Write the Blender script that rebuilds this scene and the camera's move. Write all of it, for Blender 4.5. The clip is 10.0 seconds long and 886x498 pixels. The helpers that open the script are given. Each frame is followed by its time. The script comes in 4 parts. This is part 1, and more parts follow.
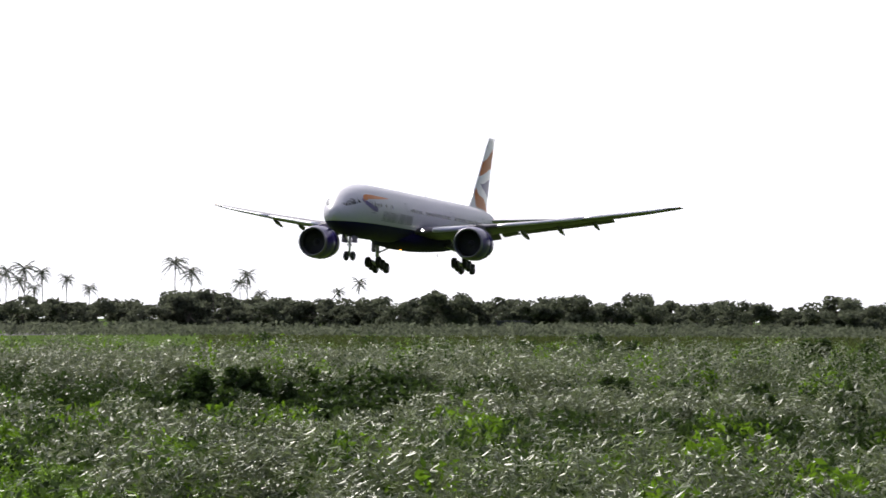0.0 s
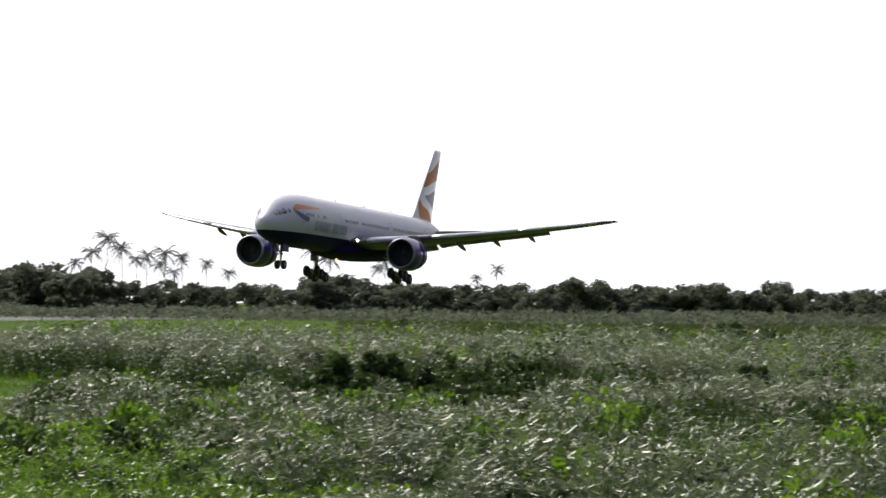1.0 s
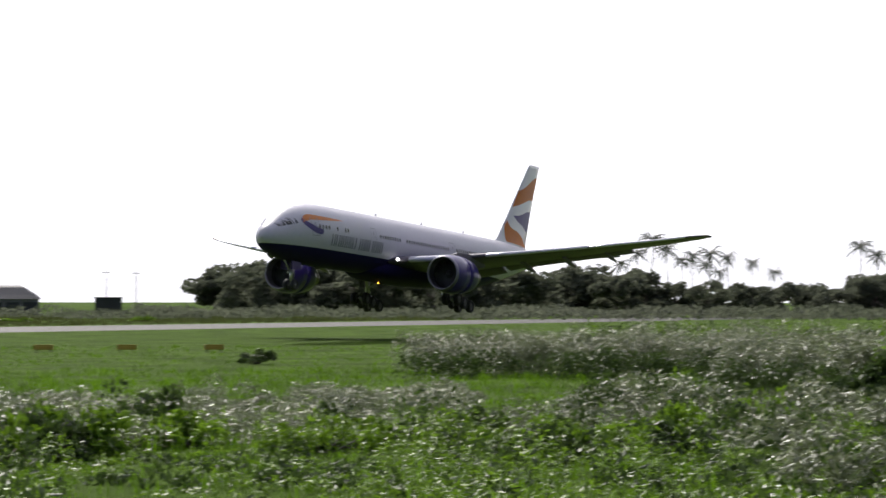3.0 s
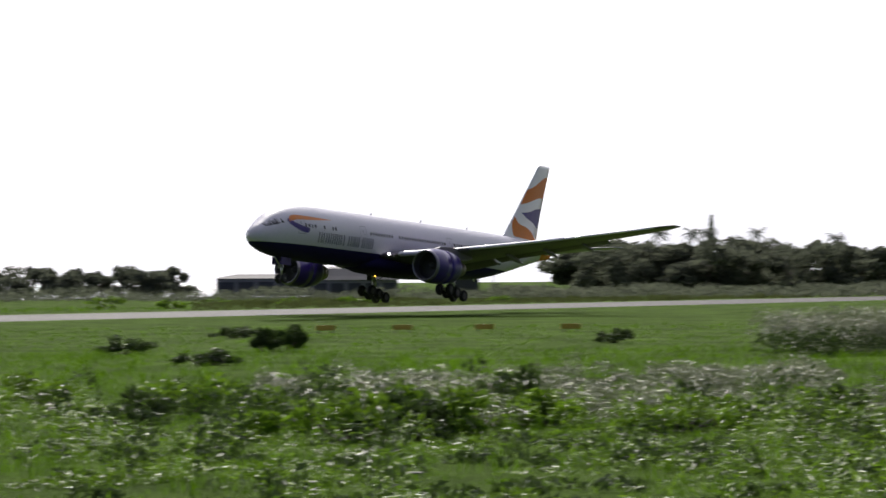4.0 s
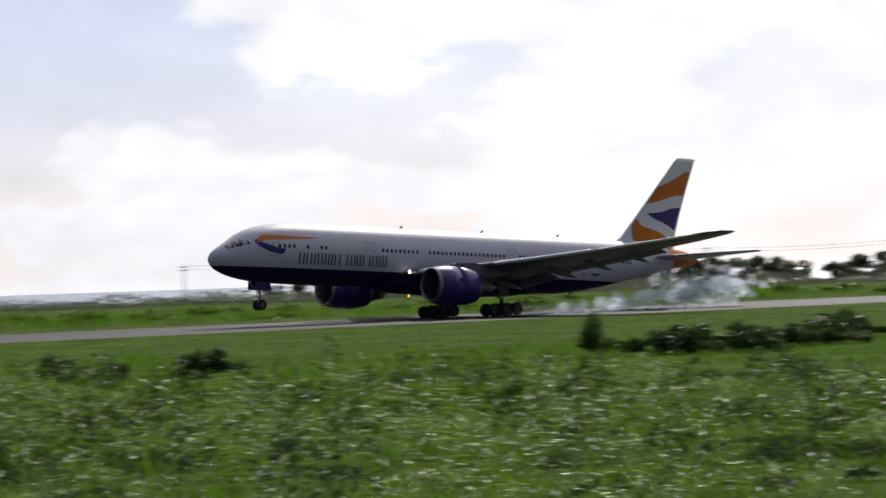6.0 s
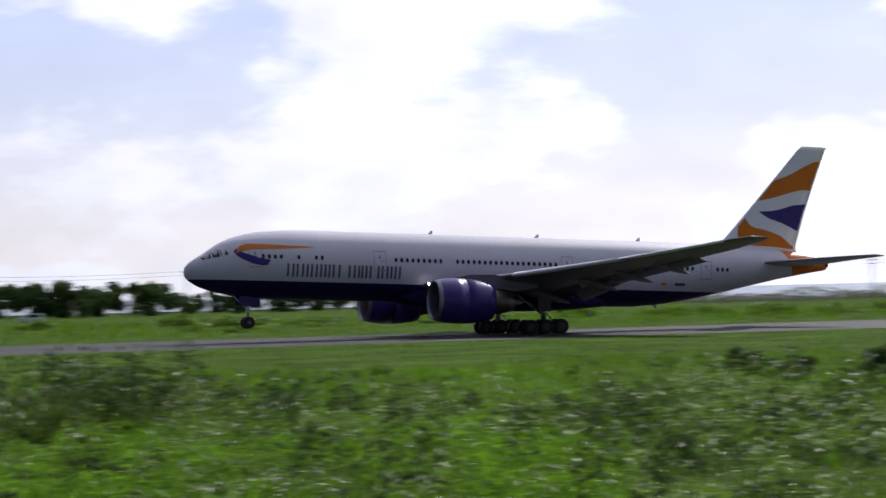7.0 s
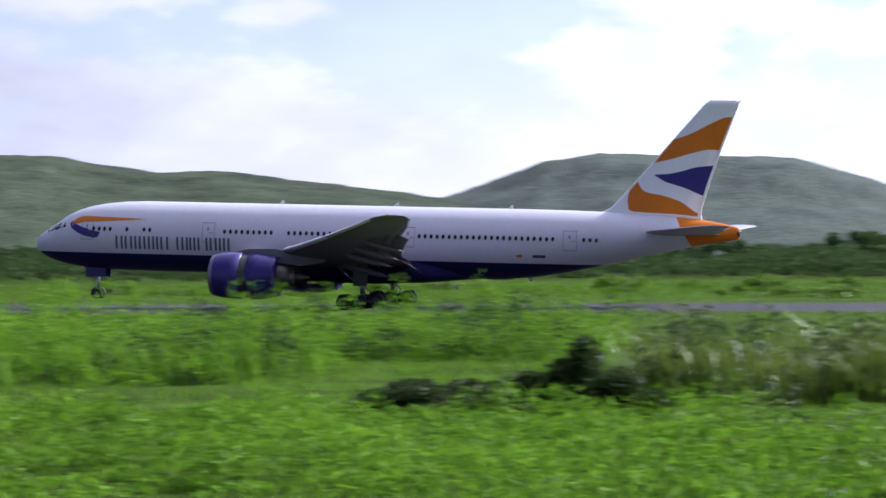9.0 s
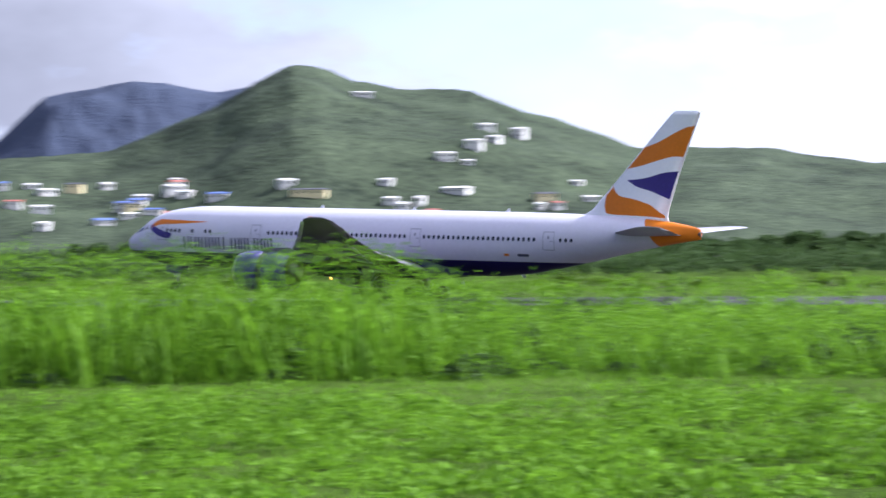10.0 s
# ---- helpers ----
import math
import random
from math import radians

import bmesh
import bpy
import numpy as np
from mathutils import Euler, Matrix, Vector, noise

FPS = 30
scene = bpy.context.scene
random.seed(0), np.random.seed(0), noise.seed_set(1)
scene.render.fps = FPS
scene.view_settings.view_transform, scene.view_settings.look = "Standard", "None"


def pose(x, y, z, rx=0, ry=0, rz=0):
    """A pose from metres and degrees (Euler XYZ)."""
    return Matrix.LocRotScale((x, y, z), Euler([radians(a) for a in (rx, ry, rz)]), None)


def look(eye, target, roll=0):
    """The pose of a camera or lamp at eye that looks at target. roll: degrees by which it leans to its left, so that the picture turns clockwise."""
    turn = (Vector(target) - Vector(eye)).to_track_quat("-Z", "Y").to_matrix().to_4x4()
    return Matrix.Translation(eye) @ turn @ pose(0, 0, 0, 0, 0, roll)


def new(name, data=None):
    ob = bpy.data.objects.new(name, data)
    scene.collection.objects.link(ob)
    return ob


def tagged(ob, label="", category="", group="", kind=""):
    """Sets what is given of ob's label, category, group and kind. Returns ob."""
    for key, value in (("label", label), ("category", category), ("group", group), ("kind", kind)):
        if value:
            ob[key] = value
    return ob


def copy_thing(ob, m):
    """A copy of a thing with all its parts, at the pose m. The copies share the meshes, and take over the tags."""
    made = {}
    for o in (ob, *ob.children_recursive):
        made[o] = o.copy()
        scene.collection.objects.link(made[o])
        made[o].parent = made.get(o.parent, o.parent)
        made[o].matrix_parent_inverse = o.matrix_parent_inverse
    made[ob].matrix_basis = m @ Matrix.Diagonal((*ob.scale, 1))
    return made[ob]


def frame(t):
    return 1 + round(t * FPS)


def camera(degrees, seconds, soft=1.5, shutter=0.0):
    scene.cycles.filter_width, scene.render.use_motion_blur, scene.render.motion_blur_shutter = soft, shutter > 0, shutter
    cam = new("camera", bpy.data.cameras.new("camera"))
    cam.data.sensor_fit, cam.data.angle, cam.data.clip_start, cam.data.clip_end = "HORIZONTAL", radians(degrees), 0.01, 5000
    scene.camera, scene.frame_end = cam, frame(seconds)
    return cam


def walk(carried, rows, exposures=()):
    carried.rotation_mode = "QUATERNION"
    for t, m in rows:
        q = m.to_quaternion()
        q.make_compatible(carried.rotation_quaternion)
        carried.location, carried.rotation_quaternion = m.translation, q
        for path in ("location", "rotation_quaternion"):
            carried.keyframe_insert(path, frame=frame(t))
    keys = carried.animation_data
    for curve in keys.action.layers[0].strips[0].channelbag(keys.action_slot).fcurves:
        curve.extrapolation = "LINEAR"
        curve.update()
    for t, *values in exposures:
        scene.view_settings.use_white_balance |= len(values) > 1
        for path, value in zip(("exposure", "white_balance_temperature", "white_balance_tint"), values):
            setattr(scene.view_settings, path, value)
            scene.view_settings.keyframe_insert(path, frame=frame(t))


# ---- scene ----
cam = camera(19.34, 10.0, soft=1.5, shutter=0.4)
EYE = (0.0, 0.0, 4.10)
# seconds, pan, tilt, roll in degrees
VIEWS = [
    (0.0, -168.34, 1.53, 0.34),
    (0.5, -167.16, 1.42, 0.42),
    (1.0, -165.30, 1.20, 0.72),
    (1.5, -162.85, 1.18, 1.12),
    (2.0, -159.13, 1.31, 0.82),
    (3.5, -149.93, 0.89, -0.21),
    (4.0, -145.50, 0.69, -0.42),
    (4.5, -141.58, 0.64, -0.79),
    (5.0, -137.05, 0.56, -1.19),
    (5.5, -131.54, 0.65, -1.56),
    (6.0, -125.21, 0.65, -1.98),
    (7.5, -101.92, 0.65, -0.74),
    (8.0, -93.81, 0.19, -0.30),
    (8.5, -86.26, 0.04, -0.18),
    (9.0, -77.80, 0.24, -0.37),
    (9.5, -70.14, 0.20, -1.04),
    (10.0, -62.13, 0.20, -0.75),
]
# seconds, place of the main gear's foot, roll, pitch, heading
FLIGHT = [
    (0.0, -308.90, -66.61, 10.08, -0.77, 0.96, -5.62),
    (0.5, -302.68, -77.73, 9.10, -0.66, 1.31, -4.64),
    (1.0, -307.66, -91.58, 7.05, -0.92, 1.59, -3.29),
    (1.5, -299.56, -103.70, 5.73, -0.80, 2.23, -2.57),
    (2.0, -286.44, -114.57, 4.98, -0.42, 2.69, -1.24),
    (3.5, -238.75, -145.32, 2.74, -0.09, 3.84, 0.60),
    (4.0, -250.09, -176.33, 2.17, 0.76, 3.83, 1.59),
    (4.5, -250.19, -203.49, 1.71, 0.96, 3.74, 1.30),
    (5.0, -221.47, -209.71, 1.26, 0.36, 3.60, 1.94),
    (5.5, -190.46, -214.70, 0.83, 0.15, 3.62, 1.69),
    (6.0, -159.25, -221.30, 0.00, 0.37, 3.49, 0.90),
    (7.5, -51.96, -221.30, 0.00, 0.03, 2.30, 0.10),
    (8.0, -16.24, -221.30, 0.00, -0.70, 2.19, 1.06),
    (8.5, 19.05, -221.30, 0.00, -1.20, 2.15, -0.48),
    (9.0, 53.70, -221.30, 0.00, -0.80, 1.79, -0.54),
    (9.5, 88.36, -221.30, 0.00, -0.37, 2.34, 0.13),
    (10.0, 121.90, -221.30, 0.00, -0.23, 2.16, -0.54),
]


def view(pan, tilt, roll):
    a, b = radians(pan), radians(tilt)
    way = Vector((math.cos(a) * math.cos(b), math.sin(a) * math.cos(b), math.sin(b)))
    return look(EYE, Vector(EYE) + 100 * way, roll)


walk(cam, [(t, view(*v)) for t, *v in VIEWS], [(0.0, 0.05, 6500, 10), (2.0, 0.0, 6500, 10), (4.0, -0.15, 6500, 11), (5.5, -0.5, 6600, 8), (6.2, -0.42, 6500, 8), (7.5, -0.2, 5950, 14), (8.5, 0.15, 5750, 15), (9.2, 0.54, 5650, 18), (10.0, 0.97, 5650, 17)])

# ---- light ----
SUN_PAN, SUN_HIGH = -138.0, 36.0
sky_world = bpy.data.worlds.new("tropical_sky")
scene.world = sky_world
sky_world.use_nodes = True
wn, wl = sky_world.node_tree.nodes, sky_world.node_tree.links
wn.clear()
sky = wn.new("ShaderNodeTexSky")
sky.sky_type, sky.sun_disc = "NISHITA", False
sky.sun_elevation = radians(SUN_HIGH)
sky.sun_rotation = radians(90 - SUN_PAN)
sky.air_density, sky.dust_density, sky.ozone_density = 1.0, 0.3, 3.0
coord = wn.new("ShaderNodeTexCoord")
stretch = wn.new("ShaderNodeMapping")
stretch.inputs["Scale"].default_value = (1.0, 1.0, 2.1)
stretch.inputs["Location"].default_value = (0.35, 0.2, 0.1)
wl.new(coord.outputs["Generated"], stretch.inputs["Vector"])
puffs = wn.new("ShaderNodeTexNoise")
puffs.inputs["Scale"].default_value, puffs.inputs["Detail"].default_value = 8.0, 12.0
puffs.inputs["Roughness"].default_value = 0.55
wl.new(stretch.outputs["Vector"], puffs.inputs["Vector"])
cover = wn.new("ShaderNodeMapRange")
cover.inputs["From Min"].default_value, cover.inputs["From Max"].default_value = 0.44, 0.53
cover.inputs["To Min"].default_value = 0.30
cover.interpolation_type = "SMOOTHSTEP"
wl.new(puffs.outputs["Fac"], cover.inputs["Value"])
cloud = wn.new("ShaderNodeMix")
cloud.data_type = "RGBA"
# clouds shine brighter towards the sun
toward = wn.new("ShaderNodeVectorMath")
toward.operation = "DOT_PRODUCT"
toward.inputs[1].default_value = (math.cos(radians(SUN_PAN)) * math.cos(radians(SUN_HIGH)), math.sin(radians(SUN_PAN)) * math.cos(radians(SUN_HIGH)), math.sin(radians(SUN_HIGH)))
wl.new(coord.outputs["Generated"], toward.inputs[0])
shine = wn.new("ShaderNodeMapRange")
shine.inputs["From Min"].default_value, shine.inputs["From Max"].default_value = 0.0, 0.85
wl.new(toward.outputs["Value"], shine.inputs["Value"])
glow = wn.new("ShaderNodeMix")
glow.data_type = "RGBA"
glow.inputs[6].default_value, glow.inputs[7].default_value = (1.0, 1.07, 1.42, 1), (16.0, 15.9, 16.8, 1)
wl.new(shine.outputs["Result"], glow.inputs["Factor"])
bellies = wn.new("ShaderNodeTexNoise")
bellies.inputs["Scale"].default_value, bellies.inputs["Detail"].default_value = 17.0, 8.0
wl.new(stretch.outputs["Vector"], bellies.inputs["Vector"])
grey = wn.new("ShaderNodeMapRange")
grey.inputs["From Min"].default_value, grey.inputs["From Max"].default_value = 0.3, 0.65
grey.inputs["To Min"].default_value = 0.78
wl.new(bellies.outputs["Fac"], grey.inputs["Value"])
dim = wn.new("ShaderNodeVectorMath")
dim.operation = "SCALE"
wl.new(glow.outputs[2], dim.inputs[0])
wl.new(grey.outputs["Result"], dim.inputs["Scale"])
wl.new(dim.outputs["Vector"], cloud.inputs[7])
# a thin white veil over the western half of the sky
east = wn.new("ShaderNodeSeparateXYZ")
wl.new(coord.outputs["Generated"], east.inputs[0])
veil = wn.new("ShaderNodeMapRange")
veil.inputs["From Min"].default_value, veil.inputs["From Max"].default_value = -0.32, -0.82
wl.new(east.outputs["X"], veil.inputs["Value"])
whole = wn.new("ShaderNodeMath")
whole.operation = "MAXIMUM"
wl.new(cover.outputs["Result"], whole.inputs[0]), wl.new(veil.outputs["Result"], whole.inputs[1])
# pale haze towards the horizon
low_haze = wn.new("ShaderNodeMapRange")
low_haze.inputs["From Min"].default_value, low_haze.inputs["From Max"].default_value = 0.11, 0.0
low_haze.inputs["To Max"].default_value = 0.8
wl.new(east.outputs["Z"], low_haze.inputs["Value"])
full = wn.new("ShaderNodeMath")
full.operation = "MAXIMUM"
wl.new(whole.outputs[0], full.inputs[0]), wl.new(low_haze.outputs["Result"], full.inputs[1])
wl.new(full.outputs[0], cloud.inputs["Factor"])
haze = wn.new("ShaderNodeVectorMath")
haze.operation = "MULTIPLY"
haze.inputs[1].default_value = (1.15, 0.99, 1.22)
wl.new(sky.outputs["Color"], haze.inputs[0])
wl.new(haze.outputs["Vector"], cloud.inputs[6])
back = wn.new("ShaderNodeBackground")
back.inputs["Strength"].default_value = 0.10
wl.new(cloud.outputs[2], back.inputs["Color"])
wl.new(back.outputs["Background"], wn.new("ShaderNodeOutputWorld").inputs["Surface"])
sun = new("sun", bpy.data.lights.new("sun", "SUN"))
sun.data.energy, sun.data.angle, sun.data.color = 4.6, radians(0.6), (1.0, 0.95, 0.87)
_a, _b = radians(SUN_PAN), radians(SUN_HIGH)
sun.matrix_world = look((0, 0, 60), Vector((0, 0, 60)) - Vector((math.cos(_a) * math.cos(_b), math.sin(_a) * math.cos(_b), math.sin(_b))))


# ---- materials ----
def material(name, rgb, rough=0.6, metal=0.0, vary=0.25, size=2.0, bump=0.0, fine=12.0, coat=0.0, island=0.0, thin=0.0, tint=None, spec=0.5):
    """A surface with large and fine variation; thin: share of light that passes a leaf."""
    m = bpy.data.materials.new(name)
    m.use_nodes = True
    n, l = m.node_tree.nodes, m.node_tree.links
    p = n["Principled BSDF"]
    p.inputs["Roughness"].default_value, p.inputs["Metallic"].default_value = rough, metal
    p.inputs["Coat Weight"].default_value = coat
    p.inputs["Specular IOR Level"].default_value = spec
    c = n.new("ShaderNodeTexCoord")
    big, small = n.new("ShaderNodeTexNoise"), n.new("ShaderNodeTexNoise")
    big.inputs["Scale"].default_value, small.inputs["Scale"].default_value = 1 / size, fine / size
    big.inputs["Detail"].default_value, small.inputs["Detail"].default_value = 4, 6
    l.new(c.outputs["Object"], big.inputs["Vector"]), l.new(c.outputs["Object"], small.inputs["Vector"])
    add = n.new("ShaderNodeMath")
    add.operation = "ADD"
    l.new(big.outputs["Fac"], add.inputs[0]), l.new(small.outputs["Fac"], add.inputs[1])
    value = add.outputs[0]
    if island:
        g, mul = n.new("ShaderNodeNewGeometry"), n.new("ShaderNodeMath")
        mul.operation = "MULTIPLY_ADD"
        mul.inputs[1].default_value = island
        l.new(g.outputs["Random Per Island"], mul.inputs[0]), l.new(value, mul.inputs[2])
        value = mul.outputs[0]
    ramp = n.new("ShaderNodeMapRange")
    ramp.inputs["From Min"].default_value, ramp.inputs["From Max"].default_value = 0.62, 1.38 + island
    l.new(value, ramp.inputs["Value"])
    mix = n.new("ShaderNodeMix")
    mix.data_type = "RGBA"
    hi = tint or [min(1, v * (1 + vary)) for v in rgb]
    mix.inputs[6].default_value = (*[v * (1 - vary) for v in rgb], 1)
    mix.inputs[7].default_value = (*hi, 1)
    l.new(ramp.outputs["Result"], mix.inputs["Factor"])
    l.new(mix.outputs[2], p.inputs["Base Color"])
    if bump:
        b = n.new("ShaderNodeBump")
        b.inputs["Strength"].default_value, b.inputs["Distance"].default_value = min(1, bump), 0.05 * size
        l.new(small.outputs["Fac"], b.inputs["Height"]), l.new(b.outputs["Normal"], p.inputs["Normal"])
    if thin:
        t, s = n.new("ShaderNodeBsdfTranslucent"), n.new("ShaderNodeMixShader")
        s.inputs["Fac"].default_value = thin
        l.new(mix.outputs[2], t.inputs["Color"])
        l.new(p.outputs["BSDF"], s.inputs[1]), l.new(t.outputs["BSDF"], s.inputs[2])
        l.new(s.outputs["Shader"], n["Material Output"].inputs["Surface"])
    return m


PAINT_WHITE = material("white_gloss_paint", (0.78, 0.78, 0.80), 0.28, vary=0.05, size=6, fine=20, coat=0.4)
PAINT_NAVY = material("navy_gloss_paint", (0.036, 0.020, 0.17), 0.28, vary=0.15, size=4, fine=14, spec=0.45)
PAINT_BELLY = material("navy_belly_paint", (0.020, 0.016, 0.075), 0.6, vary=0.15, size=4, fine=14, spec=0.03)
PAINT_ORANGE = material("orange_gloss_paint", (0.62, 0.17, 0.006), 0.4, vary=0.1, size=3, spec=0.35)
# wing grey darkened for underside shade, tinted against green ground bounce
PAINT_GREY = material("shade_grey_wing_paint", (0.135, 0.118, 0.160), 0.45, vary=0.12, size=3, fine=16)
PAINT_TAIL = material("pale_tailplane_paint", (0.30, 0.29, 0.34), 0.42, vary=0.12, size=3, fine=16)
PAINT_DARKGREY = material("dark_grey_paint", (0.05, 0.05, 0.055), 0.5, vary=0.2, size=2)
# slat grey lightened towards lavender to paint in the lit leading edge
PAINT_SLAT = material("sunlit_slat_paint", (0.72, 0.70, 0.80), 0.28, vary=0.1, size=3, fine=16)
METAL = material("brushed_metal", (0.62, 0.62, 0.64), 0.3, 1.0, vary=0.1, size=1)
METAL_LIP = material("dull_inlet_metal", (0.26, 0.25, 0.30), 0.45, 0.9, vary=0.1, size=1)
METAL_DARK = material("burnt_metal", (0.16, 0.14, 0.13), 0.45, 0.9, vary=0.25, size=1)
RUBBER = material("tyre_rubber", (0.018, 0.018, 0.019), 0.75, vary=0.3, size=0.6)
GLASS_DARK = material("dark_cabin_glass", (0.02, 0.024, 0.03), 0.08, vary=0.1, size=1)
TEXT_GREY = material("dark_blue_grey_paint", (0.06, 0.06, 0.10), 0.4, vary=0.1, size=1)

SEAM_GREY = material("grey_door_seam", (0.26, 0.26, 0.31), 0.5, vary=0.1, size=1)
NAME_GREY = material("faded_blue_grey_paint", (0.10, 0.10, 0.15), 0.4, vary=0.1, size=1)


def hull_paint():
    """White above, navy below a level line, orange tail end."""
    m = material("hull_paint", (0.60, 0.585, 0.66), 0.42, vary=0.06, size=6, fine=20, spec=0.2)
    n, l = m.node_tree.nodes, m.node_tree.links
    p = n["Principled BSDF"]
    base = p.inputs["Base Color"].links[0].from_socket
    c, sep = n.new("ShaderNodeTexCoord"), n.new("ShaderNodeSeparateXYZ")
    l.new(c.outputs["Object"], sep.inputs[0])

    def where(a, b, socket):
        r = n.new("ShaderNodeMapRange")
        r.inputs["From Min"].default_value, r.inputs["From Max"].default_value = a, b
        l.new(socket, r.inputs["Value"])
        return r.outputs["Result"]

    def paint(under, fac, rgb):
        x = n.new("ShaderNodeMix")
        x.data_type = "RGBA"
        x.inputs[7].default_value = (*rgb, 1)
        l.new(fac, x.inputs["Factor"]), l.new(under, x.inputs[6])
        return x.outputs[2]
    base = paint(base, where(4.22, 4.18, sep.outputs["Z"]), (0.020, 0.016, 0.075))
    gloss = n.new("ShaderNodeMapRange")
    gloss.inputs["From Min"].default_value, gloss.inputs["From Max"].default_value = 4.18, 4.22
    gloss.inputs["To Min"].default_value, gloss.inputs["To Max"].default_value = 0.02, 0.22
    l.new(sep.outputs["Z"], gloss.inputs["Value"]), l.new(gloss.outputs["Result"], p.inputs["Specular IOR Level"])
    slant = n.new("ShaderNodeMath")
    slant.operation = "MULTIPLY_ADD"
    slant.inputs[1].default_value = -0.55
    l.new(sep.outputs["Z"], slant.inputs[0]), l.new(sep.outputs["X"], slant.inputs[2])
    base = paint(base, where(-30.75, -30.80, slant.outputs[0]), (0.62, 0.17, 0.006))
    l.new(base, p.inputs["Base Color"])
    return m



def lamp_glass(name, rgb, power):
    m = material(name, rgb, 0.2, vary=0.02, size=1)
    p = m.node_tree.nodes["Principled BSDF"]
    p.inputs["Emission Color"].default_value, p.inputs["Emission Strength"].default_value = (*rgb, 1), power
    return m


LAMP_WHITE = lamp_glass("lit_landing_light", (1.0, 0.97, 0.9), 9.0)
LAMP_AMBER = lamp_glass("lit_amber_beacon", (1.0, 0.45, 0.05), 5.0)
HULL = hull_paint()
TARMAC = material("worn_runway_asphalt", (0.044, 0.042, 0.042), 0.72, vary=0.35, size=14, fine=60, bump=0.25, spec=0.12)
LINE_WHITE = material("worn_white_line", (0.62, 0.62, 0.60), 0.6, vary=0.25, size=2, fine=20)
GRASS_GROUND = material("rough_grass_ground", (0.048, 0.090, 0.014), 0.95, vary=0.55, size=6, fine=40, bump=1.0, spec=0.02, tint=(0.120, 0.205, 0.028))
BLADE = material("grass_blades", (0.048, 0.124, 0.005), 0.65, vary=0.55, size=6, fine=8, island=0.8, thin=0.40, tint=(0.205, 0.405, 0.018), spec=0.15)
REED = material("silvery_reed_leaves", (0.050, 0.068, 0.026), 0.46, vary=0.55, size=6, fine=8, island=0.9, thin=0.30, tint=(0.28, 0.34, 0.15), spec=0.65)
OLIVE = material("dull_olive_grass", (0.058, 0.078, 0.022), 0.7, vary=0.5, size=14, fine=12, island=0.7, thin=0.35, tint=(0.135, 0.160, 0.050), spec=0.1)
REED_GREEN = material("green_reed_blades", (0.050, 0.095, 0.008), 0.45, vary=0.5, size=4, fine=8, island=0.9, thin=0.38, tint=(0.28, 0.40, 0.060), spec=0.3)
# brighter and more saturated than BLADE, for bearings from -114 on
LUSH = material("vivid_lush_grass", (0.078, 0.188, 0.011), 0.6, vary=0.55, size=5, fine=8, island=0.8, thin=0.42, tint=(0.255, 0.495, 0.030), spec=0.12)
WEED = material("green_weed_leaves", (0.058, 0.125, 0.008), 0.45, vary=0.5, size=5, fine=8, island=0.9, thin=0.44, tint=(0.235, 0.41, 0.028), spec=0.4)
# far foliage, its green lightened and greyed to carry the haze
LEAF = material("haze_greyed_leaves", (0.105, 0.120, 0.085), 0.8, vary=0.4, size=5, fine=10, island=0.5, thin=0.5, tint=(0.185, 0.205, 0.140), spec=0.1)
LEAF_GREEN = material("green_tree_leaves", (0.048, 0.085, 0.028), 0.75, vary=0.4, size=5, fine=10, island=0.5, thin=0.3, tint=(0.10, 0.165, 0.05), spec=0.1)
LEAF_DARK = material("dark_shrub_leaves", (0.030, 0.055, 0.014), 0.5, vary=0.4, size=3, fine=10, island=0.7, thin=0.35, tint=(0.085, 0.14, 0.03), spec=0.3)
FROND = material("palm_fronds", (0.045, 0.060, 0.030), 0.6, vary=0.4, size=3, island=0.5, thin=0.2)
BARK = material("grey_bark", (0.14, 0.12, 0.10), 0.9, vary=0.35, size=0.8, bump=0.6)
CONCRETE = material("weathered_concrete", (0.26, 0.25, 0.24), 0.8, vary=0.2, size=3, bump=0.2)
TIN = material("dull_tin_roof", (0.10, 0.10, 0.11), 0.7, 0.0, vary=0.25, size=5, spec=0.15)
WALL_WHITE = material("white_house_wall", (0.62, 0.60, 0.57), 0.8, vary=0.12, size=4)
YELLOW_WALL = material("cream_house_wall", (0.72, 0.62, 0.36), 0.8, vary=0.12, size=4)
ROOF_RED = material("red_tin_roof", (0.42, 0.13, 0.09), 0.6, vary=0.2, size=4)
ROOF_BLUE = material("blue_tin_roof", (0.10, 0.16, 0.42), 0.5, vary=0.2, size=4)
WATER = material("bright_sea", (0.10, 0.14, 0.19), 0.18, vary=0.2, size=40, fine=30, bump=0.5)
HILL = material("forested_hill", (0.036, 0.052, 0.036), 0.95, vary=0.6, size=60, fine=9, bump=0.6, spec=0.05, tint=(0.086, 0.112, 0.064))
# paler, greyer copy of HILL: the air's haze is mixed into its colour
HILL_MID = material("haze_paled_green_hill", (0.072, 0.090, 0.080), 0.95, vary=0.4, size=60, fine=9, bump=0.6, spec=0.05, tint=(0.125, 0.150, 0.118))
# distance haze is painted in as a blue base colour
HILL_FAR = material("haze_tinted_far_hill", (0.048, 0.060, 0.094), 0.95, vary=0.22, size=90, fine=14, bump=0.6, spec=0.1)
SMOKE = material("pale_tyre_smoke", (0.80, 0.86, 0.99), 0.9, vary=0.04, size=1, thin=0.92, spec=0.0)
_n, _l = SMOKE.node_tree.nodes, SMOKE.node_tree.links
_mix, _clear = _n.new("ShaderNodeMixShader"), _n.new("ShaderNodeBsdfTransparent")
_mix.inputs["Fac"].default_value = 0.34
_l.new(_clear.outputs["BSDF"], _mix.inputs[1])
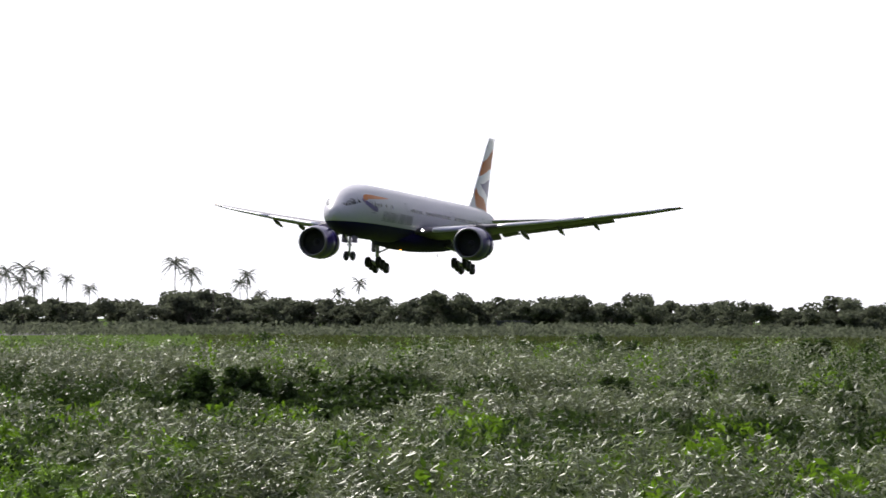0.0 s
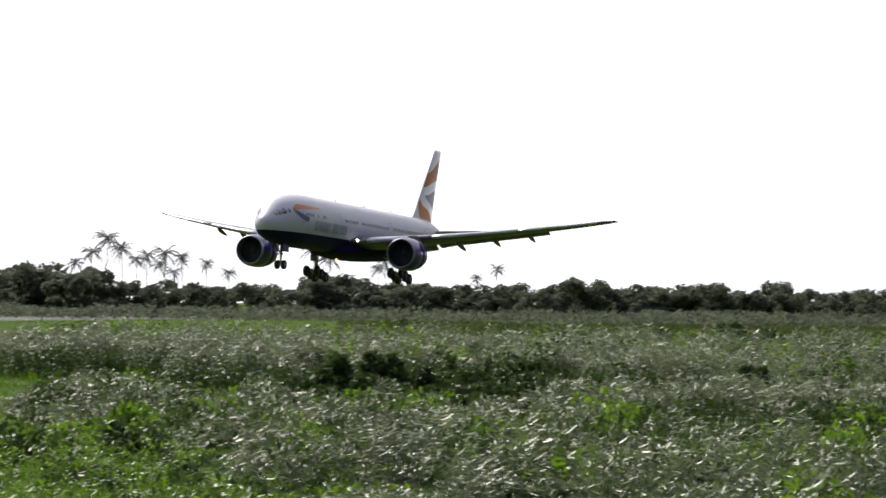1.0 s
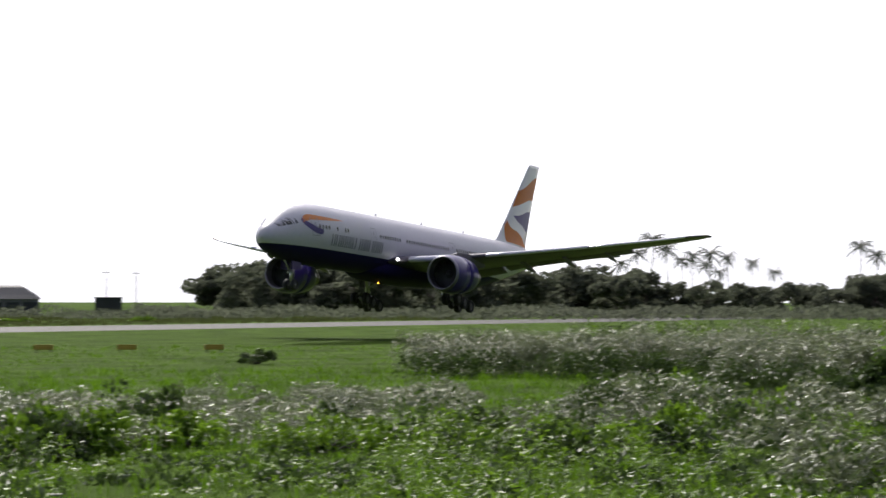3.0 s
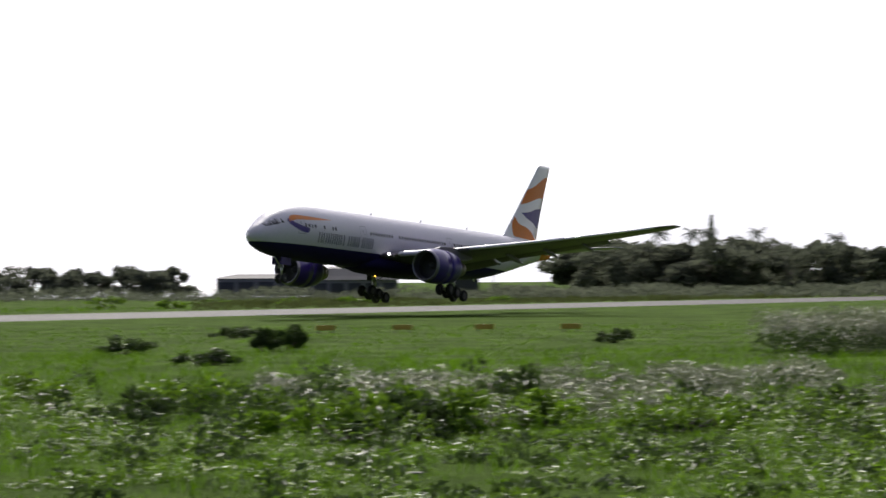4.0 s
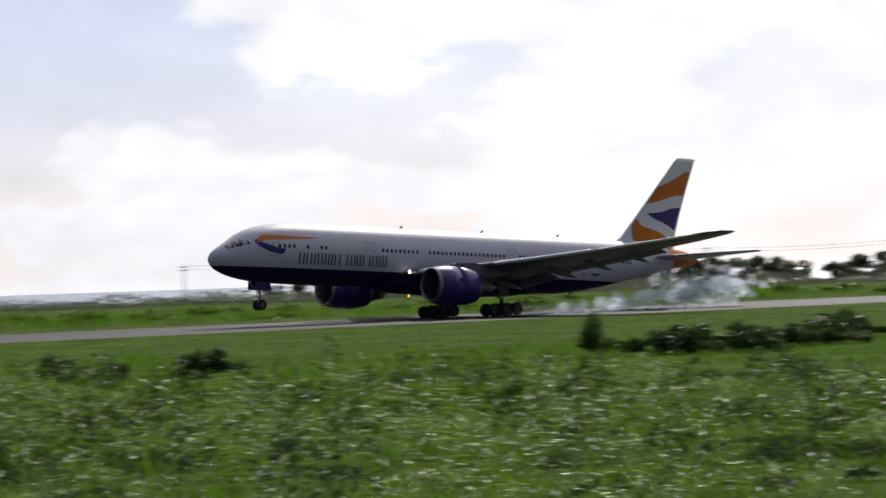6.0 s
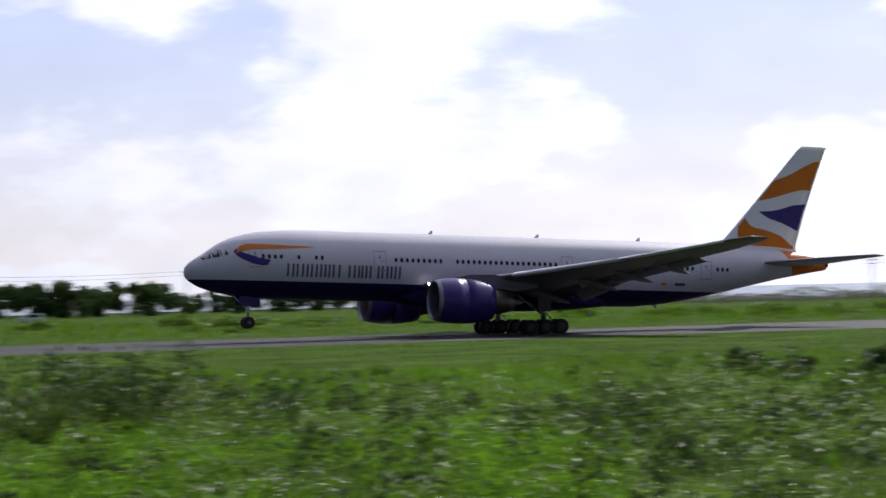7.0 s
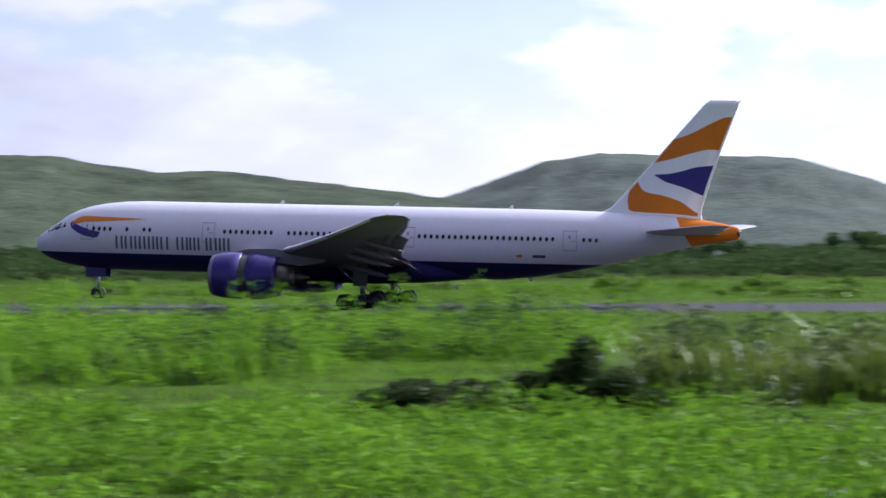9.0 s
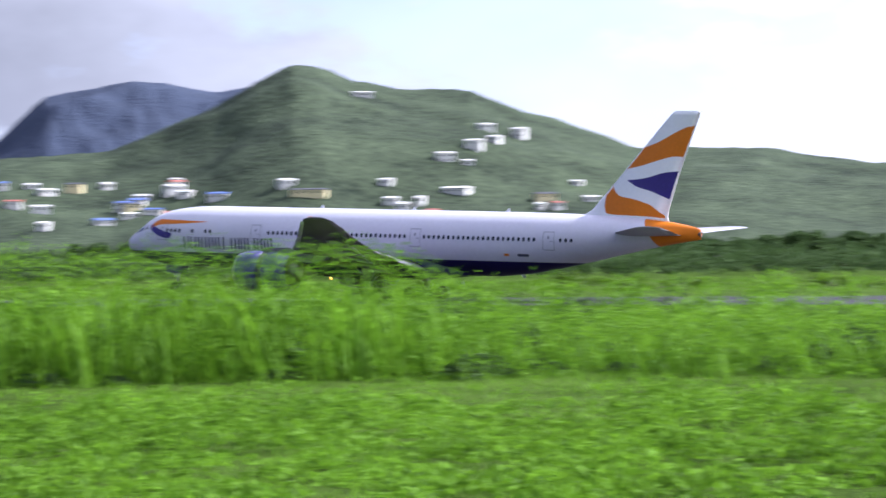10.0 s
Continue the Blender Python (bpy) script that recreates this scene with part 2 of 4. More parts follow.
_l.new(_n["Material Output"].inputs["Surface"].links[0].from_socket, _mix.inputs[2])
_l.new(_mix.outputs["Shader"], _n["Material Output"].inputs["Surface"])
YELLOW = material("yellow_board_paint", (0.55, 0.38, 0.06), 0.5, vary=0.2, size=1)


# ---- mesh tools ----
def part(name, bm, mat, parent=None, label="", smooth=True, at=None):
    me = bpy.data.meshes.new(name)
    bm.normal_update()
    bm.to_mesh(me)
    bm.free()
    for m in (mat if isinstance(mat, (list, tuple)) else (mat,)):
        me.materials.append(m)
    if smooth:
        me.polygons.foreach_set("use_smooth", [True] * len(me.polygons))
    ob = new(name, me)
    if at is not None:
        ob.matrix_basis = at
    if parent:
        ob.parent = parent
    if label:
        tagged(ob, label)
    return ob


def from_arrays(name, verts, faces, mat, smooth=False):
    me = bpy.data.meshes.new(name)
    verts, faces = np.asarray(verts, dtype=np.float32), np.asarray(faces, dtype=np.int32)
    k = faces.shape[1]
    me.vertices.add(len(verts))
    me.vertices.foreach_set("co", verts.ravel())
    me.loops.add(faces.size)
    me.loops.foreach_set("vertex_index", faces.ravel())
    me.polygons.add(len(faces))
    me.polygons.foreach_set("loop_start", np.arange(0, faces.size, k, dtype=np.int32))
    me.update(calc_edges=True)
    me.validate()
    for m in (mat if isinstance(mat, (list, tuple)) else (mat,)):
        me.materials.append(m)
    if smooth:
        me.polygons.foreach_set("use_smooth", [True] * len(me.polygons))
    return me


def loft(rings, caps=True, closed=True):
    bm = bmesh.new()
    vs = [[bm.verts.new(p) for p in r] for r in rings]
    k = len(rings[0])
    for a, b in zip(vs, vs[1:]):
        for j in range(k if closed else k - 1):
            bm.faces.new((a[j], a[(j + 1) % k], b[(j + 1) % k], b[j]))
    if caps:
        bm.faces.new(vs[0][::-1]), bm.faces.new(vs[-1])
    bmesh.ops.recalc_face_normals(bm, faces=bm.faces)
    return bm


def tube(points, radii, sides=10):
    """A round bar along points."""
    rings = []
    pts = [Vector(p) for p in points]
    for i, p in enumerate(pts):
        d = (pts[min(i + 1, len(pts) - 1)] - pts[max(i - 1, 0)]).normalized()
        u = d.orthogonal().normalized()
        w = d.cross(u)
        r = radii[i] if isinstance(radii, (list, tuple)) else radii
        rings.append([p + r * (math.cos(a) * u + math.sin(a) * w) for a in (2 * math.pi * j / sides for j in range(sides))])
    return loft(rings)


def box(x0, x1, y0, y1, z0, z1, bevel=0.0):
    bm = bmesh.new()
    bmesh.ops.create_cube(bm, size=1, matrix=Matrix.Translation(((x0 + x1) / 2, (y0 + y1) / 2, (z0 + z1) / 2)) @ Matrix.Diagonal((x1 - x0, y1 - y0, z1 - z0, 1)))
    if bevel:
        bmesh.ops.bevel(bm, geom=bm.edges[:], offset=bevel, segments=2, affect="EDGES")
    return bm


def spun(profile, axis="x", sides=36, caps=False):
    """A body of revolution from (along, radius) pairs."""
    rings = []
    for s, r in profile:
        ring = []
        for j in range(sides):
            a = 2 * math.pi * j / sides
            c, d = r * math.cos(a), r * math.sin(a)
            ring.append((s, c, d) if axis == "x" else (c, s, d) if axis == "y" else (c, d, s))
        rings.append(ring)
    return loft(rings, caps=caps)


def empty(name, at, label, category, group="", kind=""):
    ob = new(name)
    ob.matrix_basis = at
    ob.empty_display_size = 0.3
    return tagged(ob, label, category, group, kind)


# ---- the airliner ----
NOSE_X, MID_Z = 31.8, 5.75
# distance behind the nose, top, bottom, half width
HULL_RINGS = [(0.0, -0.82, -1.0, 0.10), (0.12, -0.45, -1.35, 0.45), (0.4, -0.12, -1.66, 0.80), (0.9, 0.25, -1.98, 1.20), (1.5, 0.62, -2.25, 1.55),
              (2.2, 1.10, -2.47, 1.88), (3.0, 1.66, -2.66, 2.18), (4.0, 2.16, -2.82, 2.47), (5.2, 2.54, -2.95, 2.73), (6.6, 2.82, -3.04, 2.93),
              (8.4, 3.02, -3.09, 3.06), (10.5, 3.1, -3.1, 3.1), (16, 3.1, -3.1, 3.1), (22, 3.1, -3.1, 3.1), (28, 3.1, -3.1, 3.1), (34, 3.1, -3.1, 3.1),
              (40, 3.1, -3.1, 3.1), (43, 3.1, -3.04, 3.1), (46, 3.09, -2.72, 3.05), (49, 3.06, -2.18, 2.92), (52, 3.0, -1.52, 2.66), (55, 2.9, -0.80, 2.25),
              (58, 2.72, -0.10, 1.65), (60.5, 2.45, 0.40, 1.02), (62.2, 2.15, 0.72, 0.50), (63.0, 1.95, 0.85, 0.22), (63.3, 1.8, 0.98, 0.08)]


def hull_at(xn):
    k = [r[0] for r in HULL_RINGS]
    return [float(np.interp(xn, k, [r[i] for r in HULL_RINGS])) for i in (1, 2, 3)]


def hull_side(xn, z, proud=0.012):
    """Half width of the hull at a height."""
    top, bot, w = hull_at(xn)
    q = (z - MID_Z - (top + bot) / 2) / ((top - bot) / 2)
    return w * math.sqrt(max(0.0, 1 - q * q)) + proud


def foil(y, lead, chord, z, thick, droop=0.0, upright=False):
    """A ring round a wing section; lead is the distance behind the nose."""
    up = [(1, 0), (0.8, 0.28), (0.6, 0.45), (0.4, 0.52), (0.22, 0.46), (0.1, 0.33), (0.03, 0.18), (0, 0)]
    low = [(0.03, -0.14), (0.1, -0.26), (0.25, -0.38), (0.4, -0.42), (0.6, -0.30), (0.8, -0.14)]
    if upright:
        low = [(f, -g) for f, g in up[-2:0:-1]]
    ring = []
    for f, g in up + low:
        x, h = NOSE_X - (lead + f * chord), g * thick * chord
        ring.append((x, h, z) if upright else (x, y, z + h - droop * f * chord))
    return ring


FIN = [(7.9, 49.7, 10.5), (8.7, 51.4, 8.6), (9.2, 52.3, 7.75), (12.0, 54.8, 6.05), (15.0, 57.4, 4.45), (18.0, 60.0, 2.95), (18.42, 60.5, 2.7)]


def fin_at(z):
    k = [r[0] for r in FIN]
    return float(np.interp(z, k, [r[1] for r in FIN])), float(np.interp(z, k, [r[2] for r in FIN]))


def fin_half(f):
    return float(np.interp(f, [0, 0.03, 0.1, 0.22, 0.4, 0.6, 0.8, 1], [0, 0.18, 0.33, 0.46, 0.52, 0.45, 0.28, 0]))


def quad_sheet(grid):
    bm = bmesh.new()
    vs = [[bm.verts.new(p) for p in row] for row in grid]
    for a, b in zip(vs, vs[1:]):
        for j in range(len(a) - 1):
            bm.faces.new((a[j], a[j + 1], b[j + 1], b[j]))
    bmesh.ops.remove_doubles(bm, verts=bm.verts, dist=1e-5)
    return bm


def hull_patch(outline_top, outline_low, side, rows=5):
    """A painted shape on the hull's side between two lines of (behind nose, height)."""
    grid = []
    for (xa, za), (xb, zb) in zip(outline_top, outline_low):
        col = []
        for i in range(rows + 1):
            x, z = xa + (xb - xa) * i / rows, za + (zb - za) * i / rows
            col.append((NOSE_X - x, side * hull_side(x, z), z))
        grid.append(col)
    return quad_sheet(grid)


def wheel(parent, x, y, z, radius, width):
    r, w = radius, width / 2
    tyre = part("wheel", spun([(-w * 0.7, r * 0.55), (-w, r * 0.72), (-w * 0.95, r * 0.9), (-w * 0.6, r), (w * 0.6, r), (w * 0.95, r * 0.9), (w, r * 0.72), (w * 0.7, r * 0.55)], "y", 24), RUBBER, parent, at=pose(x, y, z))
    part("rim", spun([(-w * 0.72, 0.04), (-w * 0.5, r * 0.3), (-w * 0.72, r * 0.56), (w * 0.72, r * 0.56), (w * 0.5, r * 0.3), (w * 0.72, 0.04)], "y", 20, True), PAINT_DARKGREY, tyre)
    return tyre


SPOILERS, SLEEVES = [], []


def build_airliner():
    jet = empty("airliner", pose(0, 0, 0), "white and navy twin-engine airliner with orange waved tail, landing gear down", "airplane")
    rings = []
    for xn, top, bot, w in HULL_RINGS:
        c, h = MID_Z + (top + bot) / 2, (top - bot) / 2
        rings.append([(NOSE_X - xn, w * math.cos(a), c + h * math.sin(a)) for a in (2 * math.pi * j / 48 for j in range(48))])
    hull = part("fuselage", loft(rings), HULL, jet, "white hull with navy belly and orange tail end")
    # belly fairing
    fair = []
    for xn, w, z0, z1 in [(18.5, 0.6, 2.9, 3.2), (20, 1.9, 2.5, 3.9), (22.5, 3.0, 2.2, 4.6), (27, 3.45, 2.05, 4.7), (32, 3.45, 2.05, 4.7), (36, 3.0, 2.25, 4.4), (39, 1.9, 2.55, 3.8), (41, 0.5, 2.75, 3.1)]:
        c, h = (z0 + z1) / 2, (z1 - z0) / 2
        fair.append([(NOSE_X - xn, w * math.copysign(abs(math.cos(a)) ** 0.7, math.cos(a)), c + h * math.copysign(abs(math.sin(a)) ** 0.7, math.sin(a))) for a in (2 * math.pi * (j + 0.5) / 32 for j in range(32))])
    part("belly_fairing", loft(fair), PAINT_BELLY, jet, "navy belly fairing")
    # fin and its waves
    part("tail_fin", loft([foil(0, lead, c, z, 0.1, upright=True) for z, lead, c in FIN]), PAINT_WHITE, jet)
    F5 = [0, 0.25, 0.5, 0.75, 1]
    WAVES = [("orange tail wave", PAINT_ORANGE, 0.02, F5, [15.0, 15.5, 16.35, 16.95, 17.05], [13.0, 13.35, 13.85, 14.25, 14.2]),
             ("navy tail wave", PAINT_NAVY, 0.2, [0.2, 0.4, 0.55, 0.7, 1], [12.02, 12.12, 12.35, 12.72, 12.9], [11.98, 11.42, 11.2, 10.95, 10.2]),
             ("orange tail wave", PAINT_ORANGE, 0.02, [0, 0.15, 0.25, 0.5, 0.75, 1], [11.6, 10.85, 10.5, 10.25, 9.75, 8.6], [11.0, 9.4, 8.85, 8.75, 8.7, 8.5])]
    fin = [o for o in jet.children if o.name.startswith("tail_fin")][0]
    for label, mat, f0, ks, ups, lows in WAVES:
        for side in (1, -1):
            grid = []
            for i in range(25):
                f = f0 + (0.965 - f0) * i / 24
                u = 0.25 * sum(float(np.interp(f + d, ks, ups)) for d in (-0.06, -0.02, 0.02, 0.06))
                lo = 0.25 * sum(float(np.interp(f + d, ks, lows)) for d in (-0.06, -0.02, 0.02, 0.06))
                col = []
                for j in range(7):
                    z = u + (lo - u) * j / 6
                    lead, c = fin_at(z)
                    col.append((NOSE_X - lead - f * c, side * (0.1 * c * fin_half(f) + 0.012), z))
                grid.append(col)
            part("tail_wave", quad_sheet(grid), mat, fin, label)
    for side in (1, -1):
        # wing: half span, lead, chord, height
        W = [(2.6, 21.0, 14.6, 4.05), (5.5, 23.0, 12.8, 4.35), (9.6, 25.75, 10.2, 4.85), (14, 28.7, 7.9, 5.45), (20, 32.6, 5.8, 6.35), (26, 36.5, 4.1, 7.35), (29.3, 38.6, 2.95, 7.95), (30.3, 39.7, 1.8, 8.12), (30.45, 40.6, 0.8, 8.14)]
        wing = part("wing", loft([foil(side * y, l, c, z, 0.115 if y < 10 else 0.125, 0.02) for y, l, c, z in W]), PAINT_GREY, jet)

        def on_wing(y, f):
            lead, c, z = (float(np.interp(y, [w[0] for w in W], [w[i] for w in W])) for i in (1, 2, 3))
            return lead + f * c, z, c
        # drooped flaps in pieces and their fairings
        for y0, y1, drop, size in [(3.4, 8.9, 24, 2.0), (9.2, 11.2, 16, 1.7), (11.5, 22.3, 19, 1.2)]:
            rings2 = []
            for k in range(7):
                y = y0 + (y1 - y0) * k / 6
                xe, z, c = on_wing(y, 0.93)
                ch = size * (1 - 0.22 * k / 6)
                ring = foil(side * y, xe, ch, z - 0.14, 0.14, math.tan(radians(drop)))
                rings2.append(ring)
            part("flap", loft(rings2), PAINT_GREY, wing)
        for y0, y1 in [(4.0, 9.0), (11.5, 17.0), (17.2, 22.6)]:
            ym = (y0 + y1) / 2
            hinge = [Vector((NOSE_X - on_wing(y, 0.72)[0], side * y, on_wing(y, 0.72)[1] + 0.033 * on_wing(y, 0.72)[2])) for y in (y0, ym, y1)]
            rings2 = []
            for k in range(4):
                y = y0 + (y1 - y0) * k / 3
                xe, z, c = on_wing(y, 0.72)
                ring = foil(side * y, xe, 0.14 * c, z + 0.035 * c, 0.05, 0.14)
                rings2.append([Vector(p) - hinge[1] for p in ring])
            SPOILERS.append((part("spoiler", loft(rings2), PAINT_GREY, wing, at=Matrix.Translation(hinge[1])), hinge[1], (hinge[2] - hinge[0]).normalized() * side))
        for y0, y1 in [(4.6, 8.0), (11.2, 20.0), (20.2, 28.6)]:
            rings2 = []
            for k in range(6):
                y = y0 + (y1 - y0) * k / 5
                xe, z, c = on_wing(y, -0.035)
                rings2.append(foil(side * y, xe - 0.12, 0.13 * c + 0.25, z - 0.06, 0.34, -0.12))
            part("slat", loft(rings2), PAINT_SLAT, wing, "leading edge slat with grey lightened as if sunlit")
        for y, size in [(5.8, 1.05), (12.6, 0.88), (16.6, 0.8), (20.6, 0.7)]:
            xe, z, c = on_wing(y, 0.48)
            prof = [(0, 0.03), (0.5, 0.22), (1.3, 0.33), (2.6, 0.33), (4.0, 0.2), (4.9, 0.03)]
            b = spun([(-s * size, r * size) for s, r in prof], "x", 14, True)
            bmesh.ops.transform(b, matrix=pose(NOSE_X - xe, side * y, z - 0.42, 0, -13, 0), verts=b.verts)
            part("flap_fairing", b, PAINT_GREY, wing)
        part("wingtip_light", spun([(-0.3, 0.02), (-0.15, 0.09), (0.2, 0.1), (0.32, 0.02)], "x", 10, True), PAINT_ORANGE, wing, at=pose(NOSE_X - 40.0, side * 30.2, 8.15))
        part("landing_light", spun([(0.0, 0.16), (0.08, 0.13), (0.12, 0.02)], "x", 14, True), LAMP_WHITE, wing, "lit landing light", at=pose(NOSE_X - 21.6, side * 3.5, 4.25))
        # engine
        ex, ey, ez = NOSE_X - 19.75, side * 9.6, 2.72
        eng = empty("engine", pose(ex, ey, ez), "", "")
        eng.parent = jet
        tagged(eng, "navy jet engine with bare metal inlet lip")
        part("cowl", spun([(-0.35, 1.80), (-1.0, 1.93), (-1.8, 1.975), (-2.7, 1.98), (-2.7, 1.9)], "x", 48), PAINT_NAVY, eng)
        part("reverser_cascade", spun([(-2.6, 1.88), (-4.2, 1.8), (-4.2, 1.6)], "x", 40), PAINT_DARKGREY, eng, "dark reverser cascade")
        SLEEVES.append(part("reverser_sleeve", spun([(-2.72, 1.9), (-2.72, 1.98), (-3.6, 1.94), (-4.8, 1.76), (-5.3, 1.64), (-5.25, 1.56), (-4.0, 1.62)], "x", 48), PAINT_NAVY, eng))
        part("inlet_lip", spun([(-0.36, 1.805), (-0.12, 1.74), (0, 1.66), (-0.05, 1.58), (-0.3, 1.53), (-1.2, 1.55)], "x", 48), METAL_LIP, eng, "dull metal inlet lip")
        part("fan_case", spun([(-1.2, 1.552), (-1.9, 1.56), (-4.2, 1.5)], "x", 40), PAINT_DARKGREY, eng)
        blade = bmesh.new()
        pts = []
        for r, tw, ch in [(0.42, 0.35, 0.12), (0.95, 0.6, 0.19), (1.52, 0.85, 0.24)]:
            for k in (-1, 1):
                da = k * ch * math.cos(tw) / r
                pts.append((-1.62 - k * ch * math.sin(tw) - 0.02, r * math.cos(da), r * math.sin(da)))
        v = [blade.verts.new(p) for p in pts]
        blade.faces.new((v[0], v[1], v[3], v[2])), blade.faces.new((v[2], v[3], v[5], v[4]))
        first = part("fan_blade", blade, PAINT_DARKGREY, eng, smooth=False)
        for k in range(1, 22):
            ob = new("fan_blade", first.data)
            ob.parent, ob.matrix_basis = eng, pose(0, 0, 0, 360 * k / 22)
        part("spinner", spun([(-1.05, 0.02), (-1.2, 0.2), (-1.5, 0.38), (-1.75, 0.46)], "x", 24, True), PAINT_DARKGREY, eng)
        part("backing", spun([(-2.1, 0.05), (-2.12, 1.56)], "x", 32, True), PAINT_DARKGREY, eng)
        part("core_nozzle", spun([(-4.2, 1.25), (-5.4, 1.2), (-6.6, 0.98), (-7.4, 0.8), (-7.35, 0.74), (-6.4, 0.8)], "x", 36), METAL_DARK, eng, "burnt metal core nozzle")
        part("exhaust_plug", spun([(-6.4, 0.6), (-7.4, 0.5), (-8.2, 0.2), (-8.5, 0.03)], "x", 24, True), METAL_DARK, eng)
        py = []
        for xx, zl, zh, hw in [(-1.9, 1.85, 2.0, 0.06), (-3.2, 1.75, 2.28, 0.2), (-5.4, 1.2, 2.35, 0.26), (-7.6, 0.95, 2.1, 0.24), (-9.8, 1.3, 1.8, 0.08)]:
            py.append([(xx, -hw, zl), (xx, hw, zl), (xx, hw, zh), (xx, -hw, zh)])
        part("pylon", loft(py), PAINT_GREY, eng, "grey engine pylon", smooth=False)
        strake = box(-2.6, -1.3, -0.02, 0.02, 0, 0.4)
        bmesh.ops.transform(strake, matrix=pose(0, -side * 1.35, 1.38, side * 42, 0, 0), verts=strake.verts)
        part("strake", strake, PAINT_NAVY, eng, smooth=False)
        # tailplane
        part("tailplane", loft([foil(side * y, l, c, z, 0.09) for y, l, c, z in [(0.6, 54.6, 7.0, 7.0), (1.6, 55.2, 6.5, 7.08), (6, 58.4, 4.35, 7.45), (10.2, 61.3, 2.45, 7.75), (10.75, 62.0, 1.5, 7.8)]]), PAINT_TAIL, jet)
        # cabin windows and doors
        me = None
        for xn in np.arange(6.4, 55.2, 0.53):
            skip = any(a < xn < b for a, b in [(8.2, 9.2), (10.0, 10.9), (11.8, 16.6), (16.6, 18.2), (23.0, 23.9), (34.2, 36.0), (48.2, 50.2), (51.5, 56)])
            if skip:
                continue
            y = hull_side(xn, 6.33, 0.0)
            if xn < 11 or xn > 44 or me is None:
                b = box(-0.13, 0.13, -0.03, 0.03, -0.21, 0.21)
                bmesh.ops.bevel(b, geom=[e for e in b.edges if abs((e.verts[0].co - e.verts[1].co).y) > 0.01], offset=0.08, segments=2, affect="EDGES")
                ob = part("cabin_window", b, GLASS_DARK, hull, smooth=False)
                me = ob.data
            else:
                ob = new("cabin_window", me)
                ob.parent = hull
            ob.matrix_basis = pose(NOSE_X - xn, side * y, 6.33, side * 11)
        for xn, h in [(5.75, 1.65), (17.1, 1.65), (35.1, 1.65), (49.2, 1.65)]:
            b = bmesh.new()
            for x0, x1, z0, z1 in [(-0.58, 0.58, h - 0.02, h + 0.05), (-0.58, 0.58, -0.05, 0.02), (-0.58, -0.53, 0, h), (0.53, 0.58, 0, h), (0.1, 0.42, 0.75, 0.82), (-0.12, 0.06, 1.0, 1.3)]:
                g = []
                for i in range(5):
                    z = 5.4 + z0 + (z1 - z0) * i / 4
                    g.append([(NOSE_X - (xn + x0), side * hull_side(xn + x0, z), z), (NOSE_X - (xn + x1), side * hull_side(xn + x1, z), z)])
                vs = [[b.verts.new(p) for p in row] for row in g]
                for r0, r1 in zip(vs, vs[1:]):
                    b.faces.new((r0[0], r0[1], r1[1], r1[0]))
            part("cabin_door", b, SEAM_GREY, hull, "cabin door outline with small window", smooth=False)
        # cockpit panes
        for pts in [[(1.25, 6.22), (2.05, 6.60), (2.10, 6.06), (1.40, 5.88)], [(2.14, 6.63), (2.72, 6.84), (2.78, 6.22), (2.19, 6.09)], [(2.81, 6.86), (3.30, 6.84), (3.48, 6.42), (2.87, 6.25)]]:
            part("cockpit_window", hull_patch([pts[0], pts[1]], [pts[3], pts[2]], side, 4), GLASS_DARK, hull, smooth=False)
        # ribbon mark: orange blade above, navy hook below
        n = 24
        up, lo = [], []
        for i in range(n + 1):
            f = i / n
            x = 4.15 + 7.1 * f
            top = 6.85 + 0.62 * min(1, f * 7) ** 0.5 - 0.18 * f
            up.append((x, top)), lo.append((x, top - (0.62 * (1 - f) ** 0.8 if f > 0.1 else 0.62 * (0.55 + 4.5 * f))))
        part("ribbon_mark", hull_patch(up, lo, side, 3), PAINT_ORANGE, hull, "orange ribbon mark")
        up, lo = [], []
        for i in range(n + 1):
            f = i / n
            x = 3.95 + 2.9 * f
            up.append((x + 0.2, 7.0 - 0.98 * f ** 0.6)), lo.append((x - 0.05, 6.72 - 1.35 * min(1, f * 1.15) ** 0.55 + 0.45 * max(0, f - 0.55)))
        part("ribbon_mark", hull_patch(up, lo, side, 3), PAINT_NAVY, hull, "navy ribbon hook")
        # plain bars where the name stands
        for start, widths in [(8.5, (0.80, 0.82, 0.37, 0.76, 0.37, 0.69, 0.86)), (14.15, (0.79, 0.28, 0.70, 1.06, 0.78, 0.70, 0.56))]:
            x = start
            for w in widths:
                for off in (0.02, w - 0.30) if w > 0.6 else (0.05,):
                    part("name_bar", hull_patch([(x + off, 5.76), (x + off + 0.2, 5.76)], [(x + off, 4.62), (x + off + 0.2, 4.62)], side, 4), NAME_GREY, hull, "blue-grey plain bar", smooth=False)
                x += w + 0.06
        part("registration_bar", hull_patch([(46.0, 4.95), (47.1, 4.95)], [(46.0, 4.7), (47.1, 4.7)], side, 2), TEXT_GREY, hull, "dark plain bar", smooth=False)
        part("flag_bar", hull_patch([(44.6, 4.95), (45.1, 4.95)], [(44.6, 4.72), (45.1, 4.72)], side, 2), PAINT_ORANGE, hull, "small flag patch", smooth=False)
        # main gear
        leg = part("main_leg", tube([(0, side * 5.5, 4.6), (0, side * 5.5, 2.1), (0, side * 5.5, 0.75)], [0.3, 0.26, 0.18], 14), METAL, jet, "white metal main gear leg")
        part("brace", tube([(0.2, side * 5.4, 1.9), (0.3, side * 2.8, 3.0)], 0.11, 8), METAL, leg)
        part("drag_brace", tube([(0.1, side * 5.4, 1.8), (2.4, side * 4.6, 3.6)], 0.11, 8), METAL, leg)
